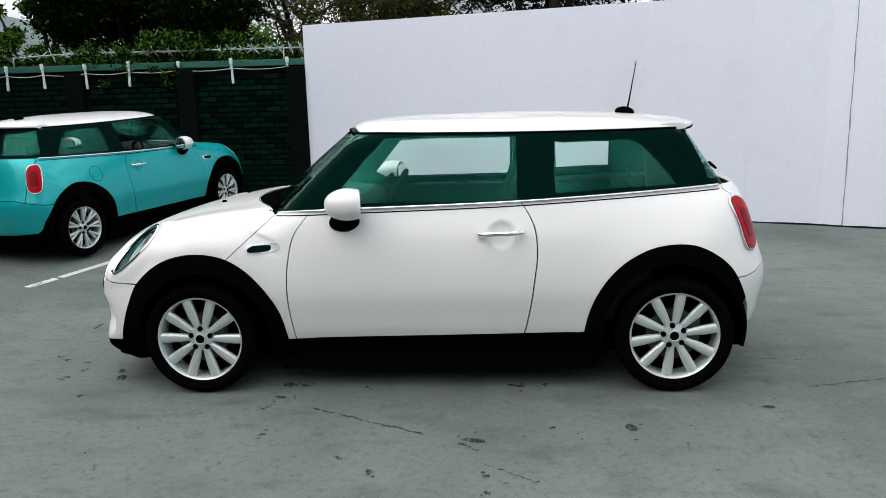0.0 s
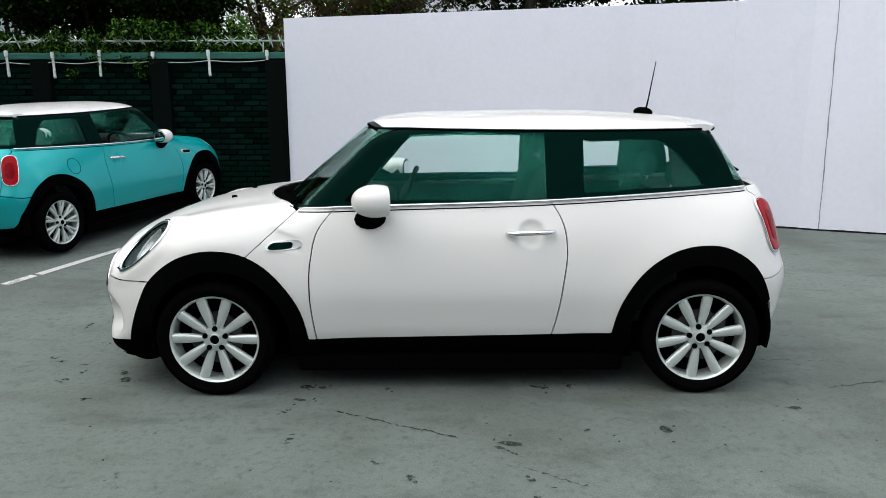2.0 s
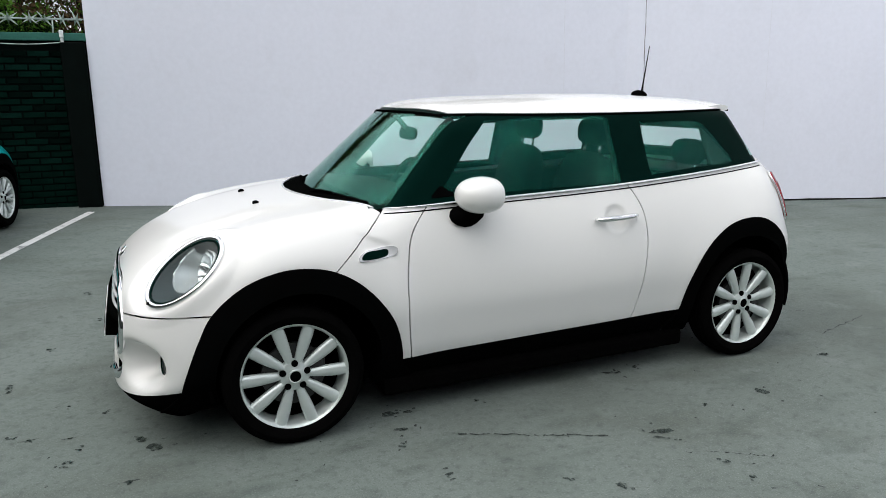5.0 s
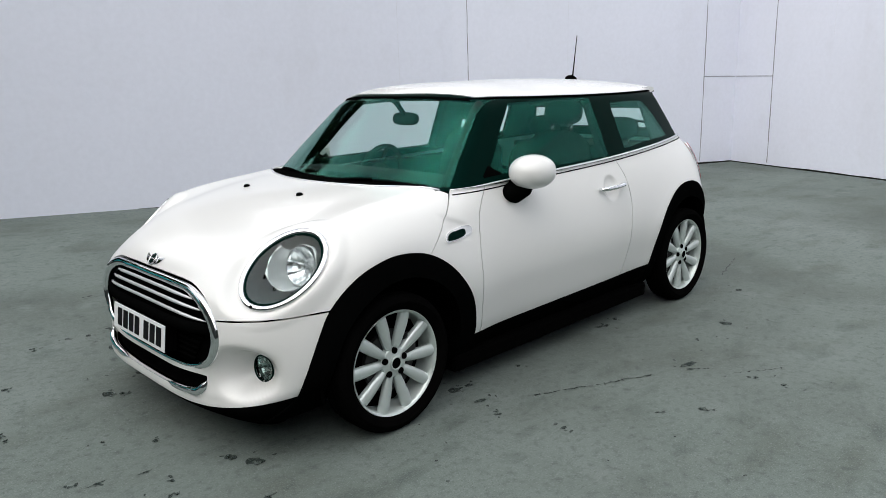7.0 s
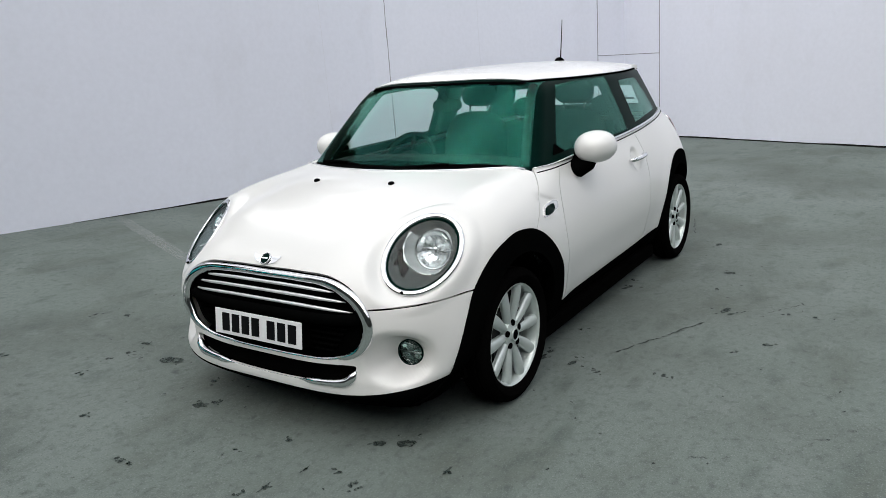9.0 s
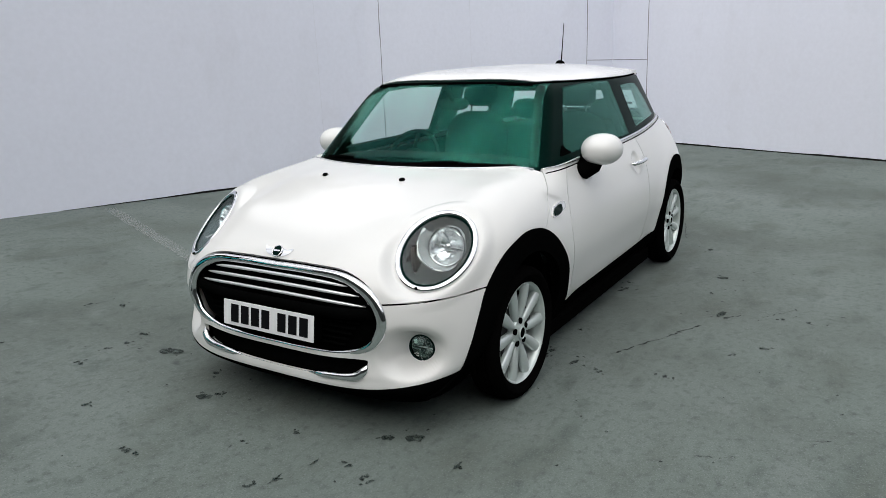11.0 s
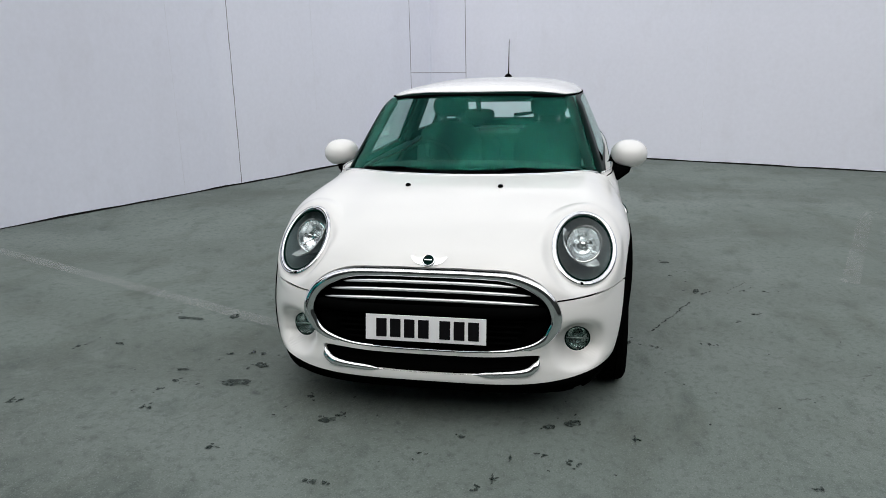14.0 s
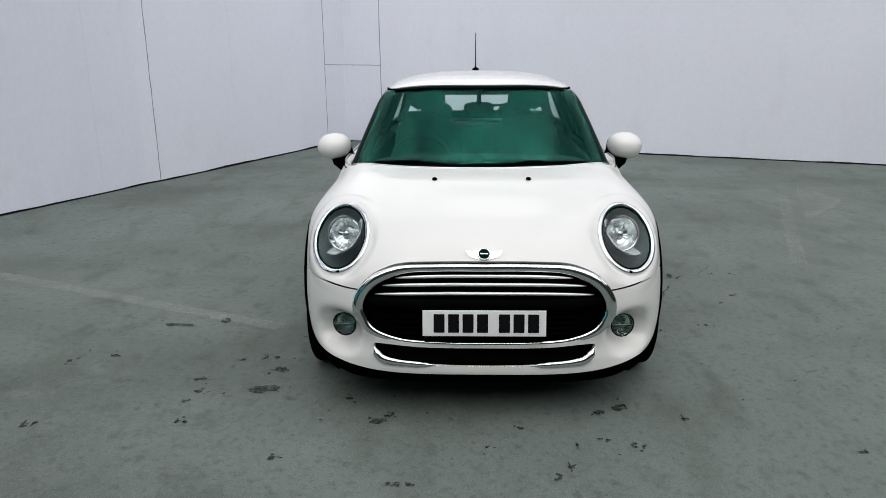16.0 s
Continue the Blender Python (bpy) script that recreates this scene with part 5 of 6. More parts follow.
strip_on("trim_seam_6", HOARD_B, CORNER, 4.37, 1.385, 5.02, 1.372, 0.011, SEAM, "dark level joint of a boarded panel")
strip_on("trim_seam_7", CORNER, BACK_END, 0.01, 1.372, 0.76, 1.365, 0.011, SEAM, "dark level joint of a boarded panel")
strip_on("trim_seam_8", CORNER, BACK_END, 4.92, 0.1, 4.95, 3.4, 0.008, FAINT, "faint joint in the back wall", wobble=0.002, pieces=14)
strip_on("trim_seam_9", CORNER, BACK_END, 1.77, 1.9, 1.78, 2.6, 0.008, FAINT, "faint mark on the back wall")


def base_strip(name, a, b, label, high=0.030):
    """The dark gap along a wall's foot, following the ground."""
    A, Bv = Vector(a), Vector(b)
    d = (Bv - A).normalized()
    out = Vector((d.y, -d.x))
    n = max(4, int((Bv - A).length / 0.25))
    V, F = [], []
    rnd = random.Random(4)
    for k in range(n + 1):
        p = A + (Bv - A) * k / n
        z = float(ground_height(np.array(p.x), np.array(p.y)))
        h = (high + rnd.uniform(-0.3, 0.3) * high) * (min(1.0, 0.2 + 2.2 * k / n) if high < 0.02 else 1.0)
        for o, zz in ((0.0, z - 0.05), (0.006, z - 0.05), (0.006, z + h), (0.0, z + h)):
            V.append((p.x + out.x * o, p.y + out.y * o, zz))
    for k in range(n):
        F += [(k * 4 + i, k * 4 + (i + 1) % 4, k * 4 + 4 + (i + 1) % 4, k * 4 + 4 + i) for i in range(4)]
    F += [(3, 2, 1, 0), tuple(n * 4 + i for i in range(4))]
    tagged(solid(name, V, F, BLACK_GAP, smooth=False), label, "trim", kind="structure")


base_strip("baseboard_1", Vector(HOARD_A).lerp(Vector(HOARD_B), 0.34), HOARD_B, "black strip along the foot of the white wall", 0.018)
base_strip("baseboard_2", HOARD_B, CORNER, "black strip along the foot of the white wall", 0.024)
base_strip("baseboard_3", CORNER, BACK_END, "black strip along the foot of the back wall", 0.020)

# ------------------------------------------------------- markings and stains


def worn_paint(name, colour, cover, grain=9, least=0.02):
    m = material(name, colour, 0.75, spread=0.12, scale=3, fine=120, spec=0.25)
    n, l = m.node_tree.nodes, m.node_tree.links
    b = n["Principled BSDF"]
    at, t, r = n.new("ShaderNodeTexCoord"), n.new("ShaderNodeTexNoise"), n.new("ShaderNodeMapRange")
    t.inputs["Scale"].default_value, t.inputs["Detail"].default_value, t.inputs["Roughness"].default_value = grain, 8, 0.75
    l.new(at.outputs["Object"], t.inputs["Vector"])
    l.new(t.outputs["Fac"], r.inputs["Value"])
    r.inputs["From Min"].default_value, r.inputs["From Max"].default_value = 0.62 - 0.35 * cover, 0.75 - 0.30 * cover
    r.inputs["To Min"].default_value, r.inputs["To Max"].default_value = least, cover
    l.new(r.outputs[0], b.inputs["Alpha"])
    return m


def strip_ground(name, points, wide, mat, label, lift=0.004):
    P = np.array(points, float)
    d = np.gradient(P, axis=0)
    d /= np.linalg.norm(d, axis=1, keepdims=True)
    s = np.stack([-d[:, 1], d[:, 0]], 1) * wide / 2
    V, F = [], []
    for k in range(len(P)):
        for q in (P[k] - s[k], P[k] + s[k]):
            V.append((q[0], q[1], float(ground_height(q[0], q[1])) + lift))
    F = [(2 * k, 2 * k + 2, 2 * k + 3, 2 * k + 1) for k in range(len(P) - 1)]
    return tagged(solid(name, V, F, mat, smooth=False), label, "marking", kind="structure")


def between(a, b, n):
    return [tuple(np.array(a) + (np.array(b) - np.array(a)) * k / n) for k in range(n + 1)]


BAY_PAINT = worn_paint("white_bay_paint", (0.62, 0.63, 0.62), 0.95)
OLD_PAINT = worn_paint("old_faded_paint", (0.38, 0.40, 0.39), 0.38, 9, 0.16)
strip_ground("bay_line_1", between((-3.425, 1.48), (-2.22, 4.93), 24), 0.078, BAY_PAINT, "white painted parking bay line")
strip_ground("bay_line_2", between((-3.535, 1.18), (-3.44, 1.445), 4), 0.078, BAY_PAINT, "white painted parking bay line")
strip_ground("bay_line_3", between((-0.85, 1.15), (0.36, 4.60), 24), 0.12, OLD_PAINT, "faded white parking bay line")
ARROW_PAINT = worn_paint("faded_arrow_paint", (0.40, 0.42, 0.41), 0.36, 7, 0.07)
strip_ground("arrow_line", between((0.56, -2.46), (1.77, -2.90), 8) + between((1.90, -2.95), (2.93, -3.32), 8) + [(3.10, -3.40), (3.17, -3.50)], 0.12, ARROW_PAINT, "faded white arrow painted on the tarmac")
bm = bmesh.new()
bm.faces.new([bm.verts.new((x, y, 0.004)) for x, y in ((2.10, -3.20), (2.52, -3.60), (2.96, -3.98), (3.42, -3.93), (3.92, -3.86), (3.00, -3.53))])
tagged(part("arrow_head", bm, ARROW_PAINT), "faded white arrow head painted on the tarmac", "marking", kind="structure")

STAIN = worn_paint("oil_stain", (0.026, 0.038, 0.034), 0.76, 40)
HAIRLINE = worn_paint("dirty_crack", (0.030, 0.040, 0.036), 0.82, 30)
rnd = random.Random(12)
V, F = [], []


def spot(x, y, a, b, turn):
    n = 20
    base = len(V)
    z = float(ground_height(x, y)) + 0.0035
    phase = rnd.uniform(0, 6.28)
    V.append((x, y, z))
    for k in range(n):
        t = 2 * math.pi * k / n
        r = 0.85 + 0.18 * math.sin(2 * t + phase) + 0.12 * math.sin(5 * t + 2 * phase) + rnd.uniform(-0.1, 0.1)
        u, v = a * r * math.cos(t), b * r * math.sin(t)
        V.append((x + u * math.cos(turn) - v * math.sin(turn), y + u * math.sin(turn) + v * math.cos(turn), z))
    F.extend((base, base + 1 + k, base + 1 + (k + 1) % n) for k in range(n))


YARD_SPOTS = ((-1.46, 1.01, 0.043, 0.049, 1.6), (-1.7, 1.04, 0.089, 0.056, 1.6), (-0.89, 1.76, 0.143, 0.029, 1.6), (-0.78, 1.51, 0.034, 0.07, 1.6), (-1.62, 1.37, 0.036, 0.02, 1.6),
              (-1.76, 1.33, 0.021, 0.025, 1.6), (-1.87, 1.35, 0.015, 0.017, 1.6), (-1.36, 1.24, 0.024, 0.022, 1.6), (-1.31, 1.13, 0.012, 0.03, 1.6), (-1.31, 1.07, 0.012, 0.03, 1.6),
              (-2.15, 1.88, 0.007, 0.032, 1.6), (-2.16, 1.92, 0.01, 0.037, 1.6), (-1.39, 1.89, 0.024, 0.031, 1.6), (-1.49, 2.08, 0.02, 0.023, 1.6), (-2.32, 0.84, 0.02, 0.021, 1.6),
              (-2.47, 0.34, 0.021, 0.015, 1.6), (-2.46, 0.29, 0.011, 0.015, 1.6), (-1.97, 0.46, 0.049, 0.036, 1.6))
FRONT_SPOTS = ((-1.92, 0.42, 0.02, 0.021, 1.6), (-1.76, 0.62, 0.019, 0.023, 1.6), (-2.06, 1.28, 0.01, 0.021, 1.6), (-2.06, 1.31, 0.012, 0.016, 1.6), (-1.86, -0.52, 0.03, 0.033, 1.6),
              (-1.81, -0.62, 0.041, 0.045, 1.6), (-2.01, -0.16, 0.015, 0.015, 1.6), (-2.17, -0.01, 0.016, 0.009, 1.6), (-2.1, -0.52, 0.016, 0.009, 1.6), (-2.13, -0.62, 0.012, 0.014, 1.6),
              (-2.16, -0.65, 0.012, 0.014, 1.6), (-2.15, -0.38, 0.007, 0.037, 1.6), (-2.31, -0.33, 0.007, 0.05, 1.6), (-2.39, -0.28, 0.009, 0.023, 1.6), (-1.91, -0.88, 0.007, 0.055, 1.6),
              (-2.18, -1.52, 0.016, 0.02, 1.6))
SIDE_SPOTS = ((0.44, -0.74, 0.054, 0.024, 2.8), (0.6, -0.72, 0.018, 0.025, 2.8), (-0.8, -0.73, 0.047, 0.034, 2.8), (-0.71, -0.74, 0.033, 0.02, 2.8), (-0.8, -0.9, 0.048, 0.018, 2.8),
              (0.23, -1.39, 0.069, 0.028, 2.8), (0.18, -1.43, 0.036, 0.016, 2.8), (-0.85, -1.05, 0.02, 0.017, 2.8), (-0.36, -0.76, 0.011, 0.014, 2.8), (1.67, -1.01, 0.036, 0.028, 2.8),
              (0.96, -1.25, 0.038, 0.043, 2.8), (-0.2, -1.68, 0.02, 0.021, 2.8), (0.28, -1.71, 0.013, 0.014, 2.8), (-0.36, -1.56, 0.011, 0.013, 2.8), (0.29, -1.84, 0.015, 0.013, 2.8),
              (-0.76, -1.34, 0.019, 0.019, 2.8), (0.6, -1.25, 0.013, 0.013, 2.8))
for x, y, a, b, turn in YARD_SPOTS + FRONT_SPOTS + SIDE_SPOTS:
    spot(x, y, 0.95 * a, 0.8 * b, turn)
    for k in range(3):
        spot(x + rnd.gauss(0, 1.3 * a), y + rnd.gauss(0, 1.3 * a), rnd.uniform(0.005, 0.016), rnd.uniform(0.004, 0.010), rnd.uniform(0, 3))
for k in range(420):
    spot(rnd.uniform(-4.6, 5.5), rnd.uniform(-3.9, 3.6), rnd.uniform(0.003, 0.012), rnd.uniform(0.003, 0.007), rnd.uniform(0, 3))
tagged(solid("oil_stains", V, F, STAIN, smooth=False), "scattered dark oil spots and drips on the tarmac", "stain", kind="stuff")


SMEAR = worn_paint("dirty_smear", (0.050, 0.064, 0.057), 0.42, 14)


def crack(points, wide, mat=HAIRLINE, label="thin dark crack across the tarmac"):
    P = rounded(points, 14, closed=False)
    V, F = [], []
    for k, p in enumerate(P):
        w = wide * rnd.uniform(0.2, 1.0)
        p = p + np.array([rnd.gauss(0, 0.006), rnd.gauss(0, 0.006)])
        z = float(ground_height(p[0], p[1])) + 0.003
        V += [(p[0], p[1] - w / 2, z), (p[0], p[1] + w / 2, z)]
    F = [(2 * k, 2 * k + 2, 2 * k + 3, 2 * k + 1) for k in range(len(P) - 1) if rnd.random() < 0.8]
    tagged(solid("ground_crack" if mat is HAIRLINE else "ground_smear", V, F, mat, smooth=False), label, "crack" if mat is HAIRLINE else "stain", kind="structure")


crack([(-0.60, -1.04), (-0.35, -1.16), (-0.18, -1.245), (0.02, -1.34)], 0.016)
crack([(-1.285, -1.915), (-1.17, -1.985), (-1.06, -2.05), (-0.94, -2.14)], 0.034, SMEAR, "soft dark tyre smear on the tarmac")
crack([(-1.42, -1.645), (-1.375, -1.73), (-1.33, -1.80)], 0.022, SMEAR, "soft dark tyre smear on the tarmac")
crack([(0.20, -1.58), (0.36, -1.66), (0.50, -1.76)], 0.010)
crack([(1.96, -0.75), (2.20, -0.69), (2.50, -0.61)], 0.010)
crack([(1.60, -0.30), (1.90, -0.33), (2.25, -0.36)], 0.009)

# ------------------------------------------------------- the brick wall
# near-black colours: the shade on bricks and piers is put into them
WALL_BLACK = material("mortar_and_pier_shade", (0.002, 0.004, 0.0035), 0.9, spread=0.4, scale=9, fine=120, spec=0.05)
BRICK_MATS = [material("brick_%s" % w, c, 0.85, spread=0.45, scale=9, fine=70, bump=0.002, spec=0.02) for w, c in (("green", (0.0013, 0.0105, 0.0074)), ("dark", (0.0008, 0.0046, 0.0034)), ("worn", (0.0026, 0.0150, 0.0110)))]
BRICK_Y = 5.31
bw = wall_run("wall_brick", (-10.5, BRICK_Y + 0.012), (-2.02, BRICK_Y + 0.012), -0.1, 2.055, 2.055, 0.23, WALL_BLACK, "old brick boundary wall in near-black green, shade included in the colour")
brick_mesh = []
for m in BRICK_MATS:
    bmb = box((0.205, 0.05, 0.056), (0, 0, 0), 0.005, segments=1)
    me = bpy.data.meshes.new("brick")
    bmb.to_mesh(me)
    bmb.free()
    me.materials.append(m)
    brick_mesh.append(me)
rest = bmesh.new()
rnd = random.Random(5)
placed = 0
for row in range(27):
    z = 0.06 + row * 0.071
    for col in range(37):
        x = -2.14 - col * 0.2175 - (0.108 if row % 2 else 0)
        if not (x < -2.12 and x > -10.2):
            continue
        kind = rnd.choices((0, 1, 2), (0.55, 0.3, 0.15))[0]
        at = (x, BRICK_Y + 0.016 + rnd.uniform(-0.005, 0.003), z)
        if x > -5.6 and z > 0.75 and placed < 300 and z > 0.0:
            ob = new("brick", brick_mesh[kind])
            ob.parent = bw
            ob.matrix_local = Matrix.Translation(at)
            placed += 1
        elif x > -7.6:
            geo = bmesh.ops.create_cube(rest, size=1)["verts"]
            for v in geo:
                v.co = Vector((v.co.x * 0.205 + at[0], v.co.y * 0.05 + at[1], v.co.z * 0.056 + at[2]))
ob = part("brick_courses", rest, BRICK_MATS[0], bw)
tagged(ob, "courses of dark brick", kind="stuff")
# piers reuse the mortar's black as painted shade
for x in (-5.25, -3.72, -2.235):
    pier = part("brick_pier", box((0.24, 0.12, 2.10), (x, BRICK_Y - 0.035, 0.97), 0.008), WALL_BLACK, bw, "brick pier with its shade painted on as black")
FASCIA = material("green_fascia", (0.030, 0.125, 0.098), 0.6, spread=0.25, scale=4, fine=60, spec=0.2)
fascia = part("wall_fascia", box((8.5, 0.10, 0.080), (-6.28, BRICK_Y - 0.005, 2.078), 0.006), FASCIA, None)
tagged(fascia, "dull green board along the top of the brick wall", "trim", kind="structure")
POST_WHITE = material("white_bracket", (0.66, 0.70, 0.69), 0.6, spread=0.15, scale=20, fine=90)
GALV = material("galvanised_steel", (0.44, 0.52, 0.48), 0.5, metal=0.3, spread=0.25, scale=30, fine=120)


def bracket():
    """A white strap that holds the wire, with a bolted foot."""
    e = new("wire_bracket")
    part("strap", box((0.030, 0.012, 0.33), (0, 0, 0.165), 0.003), POST_WHITE, e)
    part("strap_head", box((0.042, 0.030, 0.075), (0, -0.004, 0.29), 0.006), POST_WHITE, e)
    part("strap_foot", box((0.034, 0.018, 0.10), (0, -0.003, 0.06), 0.004), POST_WHITE, e)
    tagged(e, "white steel strap bracket on the brick wall", "bracket", "wire brackets on the wall")
    return e


POSTS = [-2.33, -3.07, -3.80, -4.48, -5.07, -5.66, -6.18, -6.85, -7.5]
first = bracket()
first.matrix_world = pose(POSTS[0], BRICK_Y - 0.068, 1.815)
for k, x in enumerate(POSTS[1:]):
    copy_thing(first, pose(x, BRICK_Y - 0.068, 1.80 + 0.02 * (k % 2 == 0), 0, (-2.0, 1.5, 1.0, -1.5)[k % 4], 0))
wire = []
for a, b in zip(POSTS, POSTS[1:]):
    for t in np.linspace(0, 1, 8)[:-1]:
        wire.append((a + (b - a) * t, BRICK_Y - 0.085, 2.02 - 0.006 * (a + 2.33) * -1 - 0.10 * t * (1 - t)))
tagged(solid("wall_wire", *tube(wire, 0.0055, around=6), GALV), "grey wire strung along the brick wall", "wire")


def spike_rail():
    """A rail with turning anti-climb spikes above the wall."""
    e = new("spike_rail")
    solid("rail", *tube([(-8.2, 0, 0.10), (-5.2, 0, 0.115), (-4.4, 0.01, 0.13), (-3.3, 0, 0.175), (0, 0, 0.17)], 0.011, around=6), GALV, e)
    tagged(e, "galvanised anti-climb spikes on a rail above the wall", "spikes")
    r = random.Random(8)
    ring, V, F = 12, [(0, 0.006, 0), (0, -0.006, 0)], []
    for k in range(ring):
        a = 2 * math.pi * k / ring + 0.2
        rr = 0.088 if k % 2 == 0 else 0.022
        lean = 0.035 * (1 if k % 4 == 0 else -1) if k % 2 == 0 else 0.0
        V += [(rr * math.cos(a), lean + 0.003, rr * math.sin(a)), (rr * math.cos(a), lean - 0.003, rr * math.sin(a))]
    for k in range(ring):
        m, n2 = 2 + 2 * k, 2 + 2 * ((k + 1) % ring)
        F += [(0, n2, m), (1, m + 1, n2 + 1), (m, n2, n2 + 1, m + 1)]
    shape = solid("spike", V, F, GALV, e, smooth=False)
    x = -0.06
    k = 0
    while x > -8.0:
        ob = shape if k == 0 else new("spike", shape.data)
        ob.parent = e
        zz = np.interp(x, (-8.2, -5.2, -4.4, -3.3, 0), (0.10, 0.115, 0.13, 0.175, 0.17))
        ob.matrix_local = pose(x, 0, zz, r.uniform(0, 90), r.uniform(-15, 15), r.uniform(-20, 20)) @ Matrix.Scale(r.uniform(0.8, 1.15), 4)
        x -= r.uniform(0.13, 0.21)
        k += 1
    for x in (-0.30, -1.02, -2.5, -4.05, -5.6):
        solid("rail_stay", *tube([(x, 0.0, -0.02), (x + 0.01, 0, 0.16)], 0.009, around=6), GALV, e)
    return e


spike_rail().matrix_world = pose(-2.12, BRICK_Y + 0.10, 2.10)

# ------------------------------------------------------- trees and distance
# the dark leaf is near-black: shade inside the crowns is put into its colour
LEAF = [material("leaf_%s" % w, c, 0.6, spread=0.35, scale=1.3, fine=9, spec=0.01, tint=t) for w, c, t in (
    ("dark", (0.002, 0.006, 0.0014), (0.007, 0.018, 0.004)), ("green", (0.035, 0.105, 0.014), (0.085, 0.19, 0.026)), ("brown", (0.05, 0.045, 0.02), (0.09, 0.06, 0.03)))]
BARK = material("bark", (0.030, 0.026, 0.020), 0.9, spread=0.4, scale=12, fine=80, bump=0.004, spec=0.1)


def leaves(name, parent, clumps, count, size, mat, seed, label=""):
    """A crown of single folded leaves, gathered in clumps (x, y, z, radius)."""
    g = np.random.default_rng(seed)
    C = np.array(clumps, float)
    which = g.choice(len(C), count, p=C[:, 3] ** 2 / (C[:, 3] ** 2).sum())
    d = g.normal(size=(count, 3))
    d /= np.linalg.norm(d, axis=1, keepdims=True)
    r = C[which, 3] * g.uniform(0.25, 1.0, count) ** 0.5 * (1 + 0.25 * g.normal(size=count))
    P = C[which, :3] + d * r[:, None] * (1, 1, 0.8)
    u = g.normal(size=(count, 3))
    u /= np.linalg.norm(u, axis=1, keepdims=True)
    w = np.cross(u, g.normal(size=(count, 3)))
    w /= np.linalg.norm(w, axis=1, keepdims=True)
    n = np.cross(u, w)
    L = (size * g.uniform(0.6, 1.4, count))[:, None]
    V = np.stack([P - u * L, P + w * L * 0.45 + n * L * 0.15, P + u * L, P - w * L * 0.45 + n * L * 0.15], 1).reshape(-1, 3)
    i = np.arange(count) * 4
    F = np.concatenate([np.stack([i, i + 1, i + 2], 1), np.stack([i, i + 2, i + 3], 1)])
    return tagged(sheet(name, V, F, mat, parent, label, smooth=False), label or "small pointed leaves", kind="stuff")


def tree(at, high, spread, seed, count, mats, label, size=0.075, bare=0.0):
    g = random.Random(seed)
    e = new("tree")
    e.location = at
    tagged(e, label, "tree")
    V, F, clumps = [], [], []

    def limb(p, q, r0, r1):
        mid = (Vector(p) + Vector(q)) / 2 + Vector((g.uniform(-0.1, 0.1), g.uniform(-0.1, 0.1), g.uniform(0, 0.12))) * (Vector(q) - Vector(p)).length
        v, f = tube([tuple(p), tuple(mid), tuple(q)], [r0, (r0 + r1) / 2, r1], around=7, up=(0.3, 0.9, 0.1))
        F.extend(tuple(i + len(V) for i in x) for x in f)
        V.extend(v.tolist())
        return mid

    top = Vector((g.uniform(-0.2, 0.2), g.uniform(-0.2, 0.2), high * 0.62))
    limb((0, 0, -0.1), top, 0.14, 0.06)
    for k in range(13):
        s = Vector((0, 0, 0)).lerp(top, g.uniform(0.35, 1.0))
        a = g.uniform(0, 6.283)
        tip = s + Vector((math.cos(a) * spread * g.uniform(0.4, 1), math.sin(a) * spread * g.uniform(0.4, 1), high * g.uniform(0.05, 0.38)))
        mid = limb(s, tip, 0.05, 0.012)
        for j in range(5):
            bow = s.lerp(tip, g.uniform(0.4, 1.0))
            limb(bow, bow + Vector((g.uniform(-1, 1), g.uniform(-1, 1), g.uniform(-0.2, 0.9))) * spread * 0.28, 0.009, 0.003)
        for j in range(3):
            t2 = mid + Vector((g.uniform(-1, 1), g.uniform(-1, 1), g.uniform(-0.3, 0.8))) * spread * 0.35
            limb(mid, t2, 0.02, 0.005)
            clumps.append((*t2, spread * g.uniform(0.16, 0.30)))
        clumps.append((*tip, spread * g.uniform(0.18, 0.34)))
    solid("trunk", V, F, BARK, e)
    n = int(count * (1 - bare))
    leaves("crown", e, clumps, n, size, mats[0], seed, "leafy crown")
    # few bright leaves among near-black ones, so those crowns stay painted in shade
    leaves("crown_second_tone", e, clumps, n // (3 if mats[0] is not LEAF[0] or mats[1] is LEAF[0] else 45), size, mats[1], seed + 50, "leaves in the crown's second tone")
    return e


tree((-5.35, 7.2, 0.2), 6.2, 1.55, 1, 56000, (LEAF[0], LEAF[1]), "dense evergreen tree behind the brick wall, shade put into its near-black leaves", 0.042)
tree((-5.0, 7.5, 0.2), 6.0, 1.35, 2, 40000, (LEAF[0], LEAF[1]), "dense leafy tree behind the brick wall, shade put into its near-black leaves", 0.045)
tree((-6.45, 6.9, 0.2), 3.3, 0.55, 3, 12000, (LEAF[1], LEAF[0]), "bright green leafy bush behind the brick wall", 0.036)
tree((-7.05, 6.9, 0.2), 3.0, 0.5, 11, 9000, (LEAF[1], LEAF[0]), "bright green leafy bush behind the brick wall", 0.036)
tree((-7.6, 6.6, 0.2), 2.25, 0.6, 9, 11000, (LEAF[1], LEAF[0]), "bright green leafy bush behind the brick wall", 0.036)
tree((-3.70, 7.4, 0.2), 2.75, 0.95, 4, 17000, (LEAF[1], LEAF[0]), "green leafy bush behind the brick wall", 0.034)
tree((-3.15, 9.0, 0.2), 4.6, 1.25, 14, 13000, (LEAF[2], LEAF[1]), "twiggy brown and green tree behind the brick wall", 0.034, 0.3)
tree((-2.2, 9.8, 0.2), 5.2, 1.5, 17, 9000, (LEAF[2], LEAF[1]), "twiggy half-bare tree behind the boards", 0.036, 0.3)
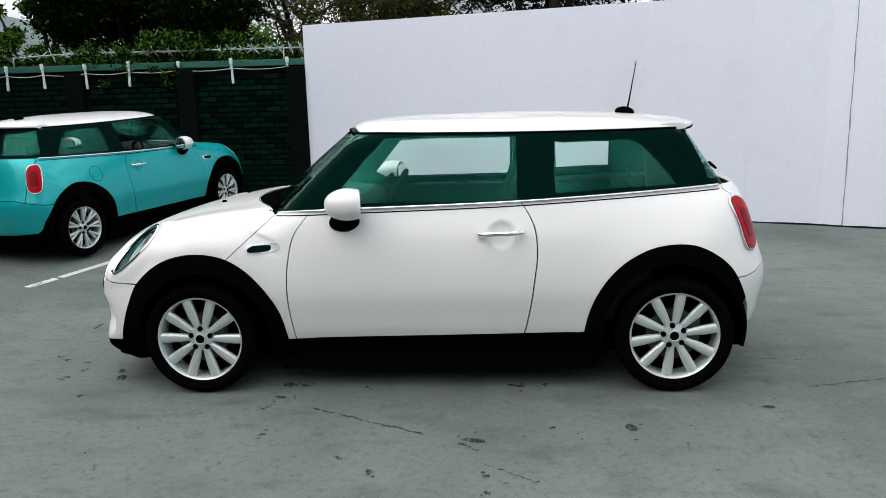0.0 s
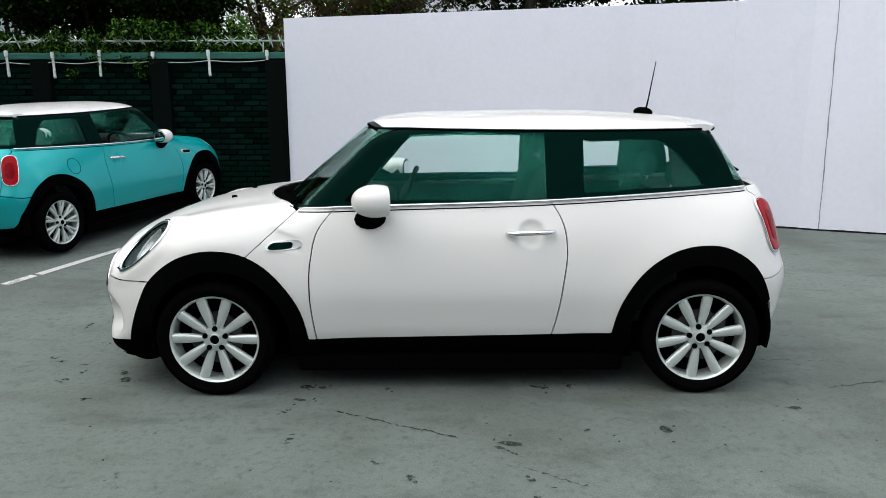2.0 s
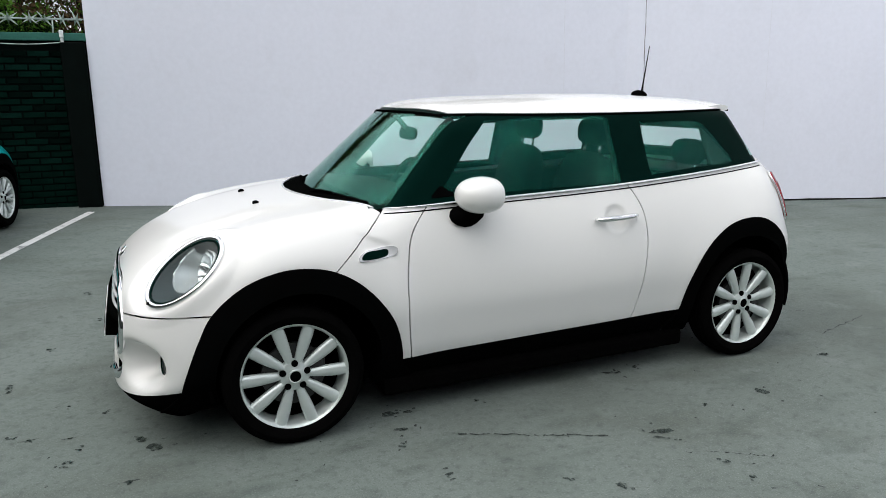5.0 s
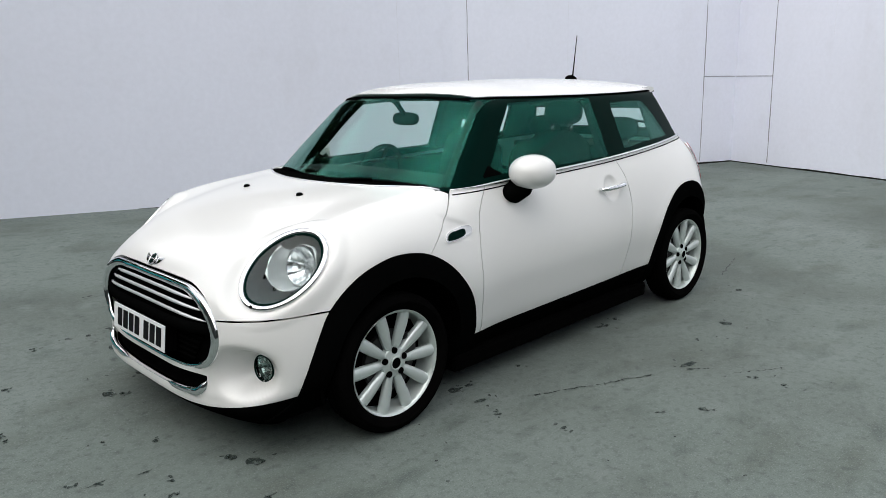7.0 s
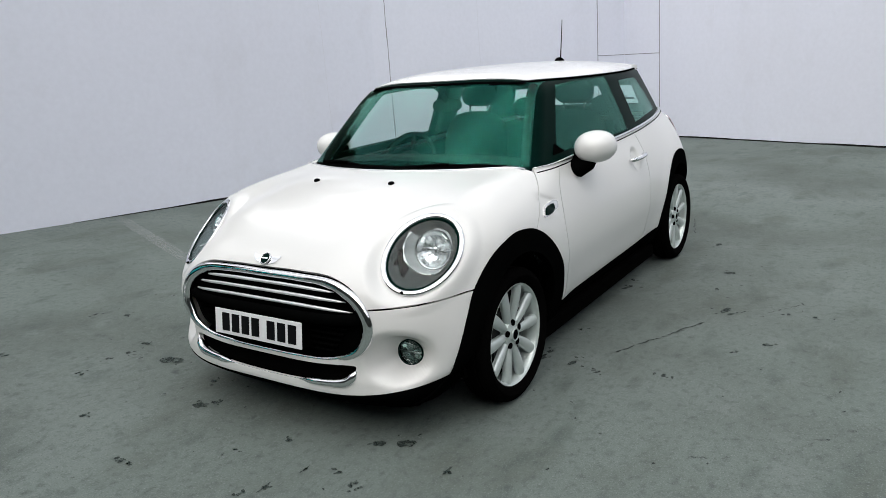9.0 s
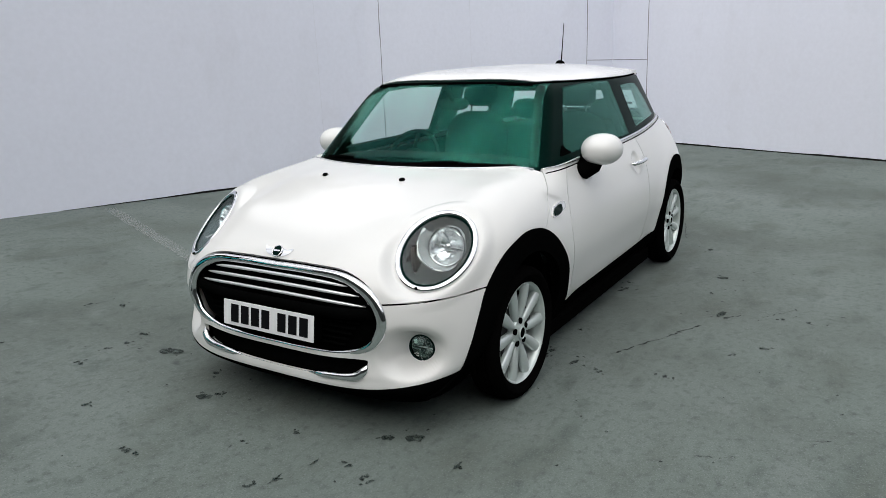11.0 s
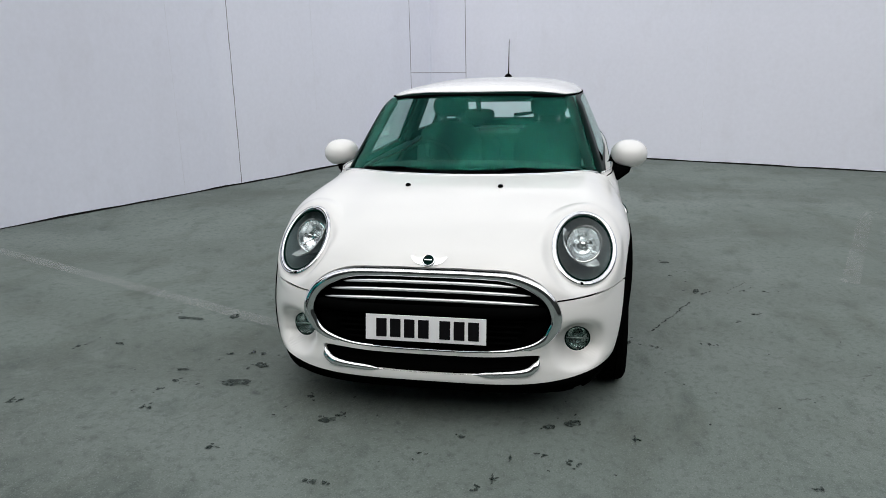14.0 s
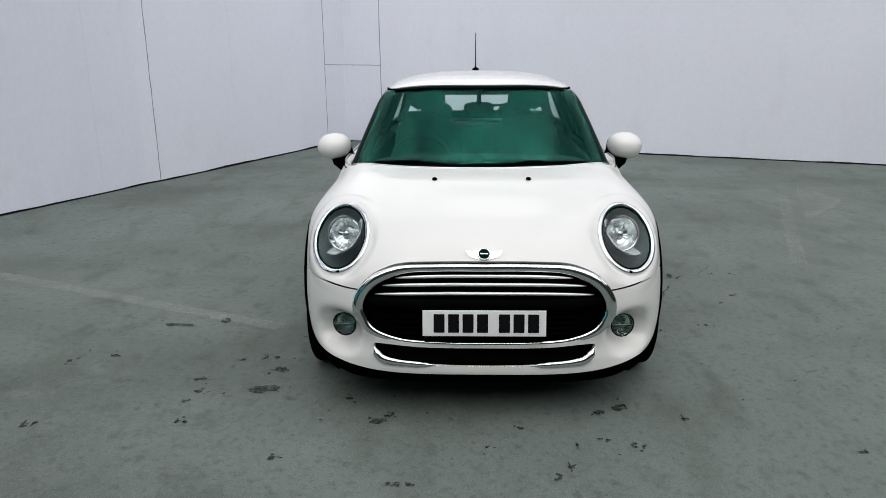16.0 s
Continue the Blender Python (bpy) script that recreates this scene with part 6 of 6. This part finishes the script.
tree((-2.4, 10.5, 0.2), 5.4, 1.9, 5, 3600, (LEAF[2], LEAF[1]), "thin half-bare tree behind the boards", 0.040, 0.5)
tree((-0.7, 9.6, 0.2), 6.4, 1.9, 8, 17000, (LEAF[2], LEAF[1]), "thin brown and green tree behind the white boards", 0.042, 0.2)
tree((1.4, 9.2, 0.2), 8.2, 2.2, 6, 26000, (LEAF[0], LEAF[1]), "dark leafy tree behind the white boards", 0.06)
tree((4.4, 8.8, 0.2), 8.0, 2.3, 7, 24000, (LEAF[0], LEAF[1]), "dark leafy tree behind the white boards", 0.06)
ivy = new("ivy")
tagged(ivy, "ivy and bramble hanging over the top of the brick wall", "ivy")
g = random.Random(3)
clumps = []
for k in range(46):
    x = g.uniform(-8.2, -2.3)
    clumps.append((x, BRICK_Y + g.uniform(0.05, 0.45), 2.10 + g.uniform(-0.04, 0.22) + (0.14 if -4.3 < x < -3.4 else 0), g.uniform(0.08, 0.24)))
for x, z in ((-4.0, 1.98), (-3.85, 2.05), (-4.15, 2.05), (-3.95, 1.85), (-4.85, 1.86)):
    clumps.append((x, BRICK_Y - 0.03, z, 0.09))
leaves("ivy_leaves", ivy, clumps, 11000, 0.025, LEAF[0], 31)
leaves("ivy_bright_leaves", ivy, clumps, 6500, 0.024, LEAF[1], 32, "bright green leaves")
stems = [(x, BRICK_Y + 0.15 + 0.04 * math.sin(5 * x), 2.11 + 0.03 * math.sin(3 * x)) for x in np.linspace(-8.2, -2.3, 40)]
solid("ivy_stem", *tube(stems, 0.012, around=6), BARK, ivy)

HILL = material("far_hill", (0.13, 0.175, 0.17), 0.9, spread=0.25, scale=0.02, fine=0.2, spec=0.05)
V, F = [], []
for i in range(41):
    x = -420 + i * 20
    h = 54 * math.exp(-((x + 330) / 130) ** 2) + 14 + 3 * math.sin(x * 0.05)
    for y, z in ((300, -5), (330, h * 0.7), (370, h), (430, h * 0.9)):
        V.append((x, y, z))
F = [(i * 4 + k, i * 4 + 4 + k, i * 4 + 5 + k, i * 4 + 1 + k) for i in range(40) for k in range(3)]
tagged(solid("backdrop_hill", V, F, HILL), "hazy grey-green hillside far beyond the yard", "hill", kind="structure")
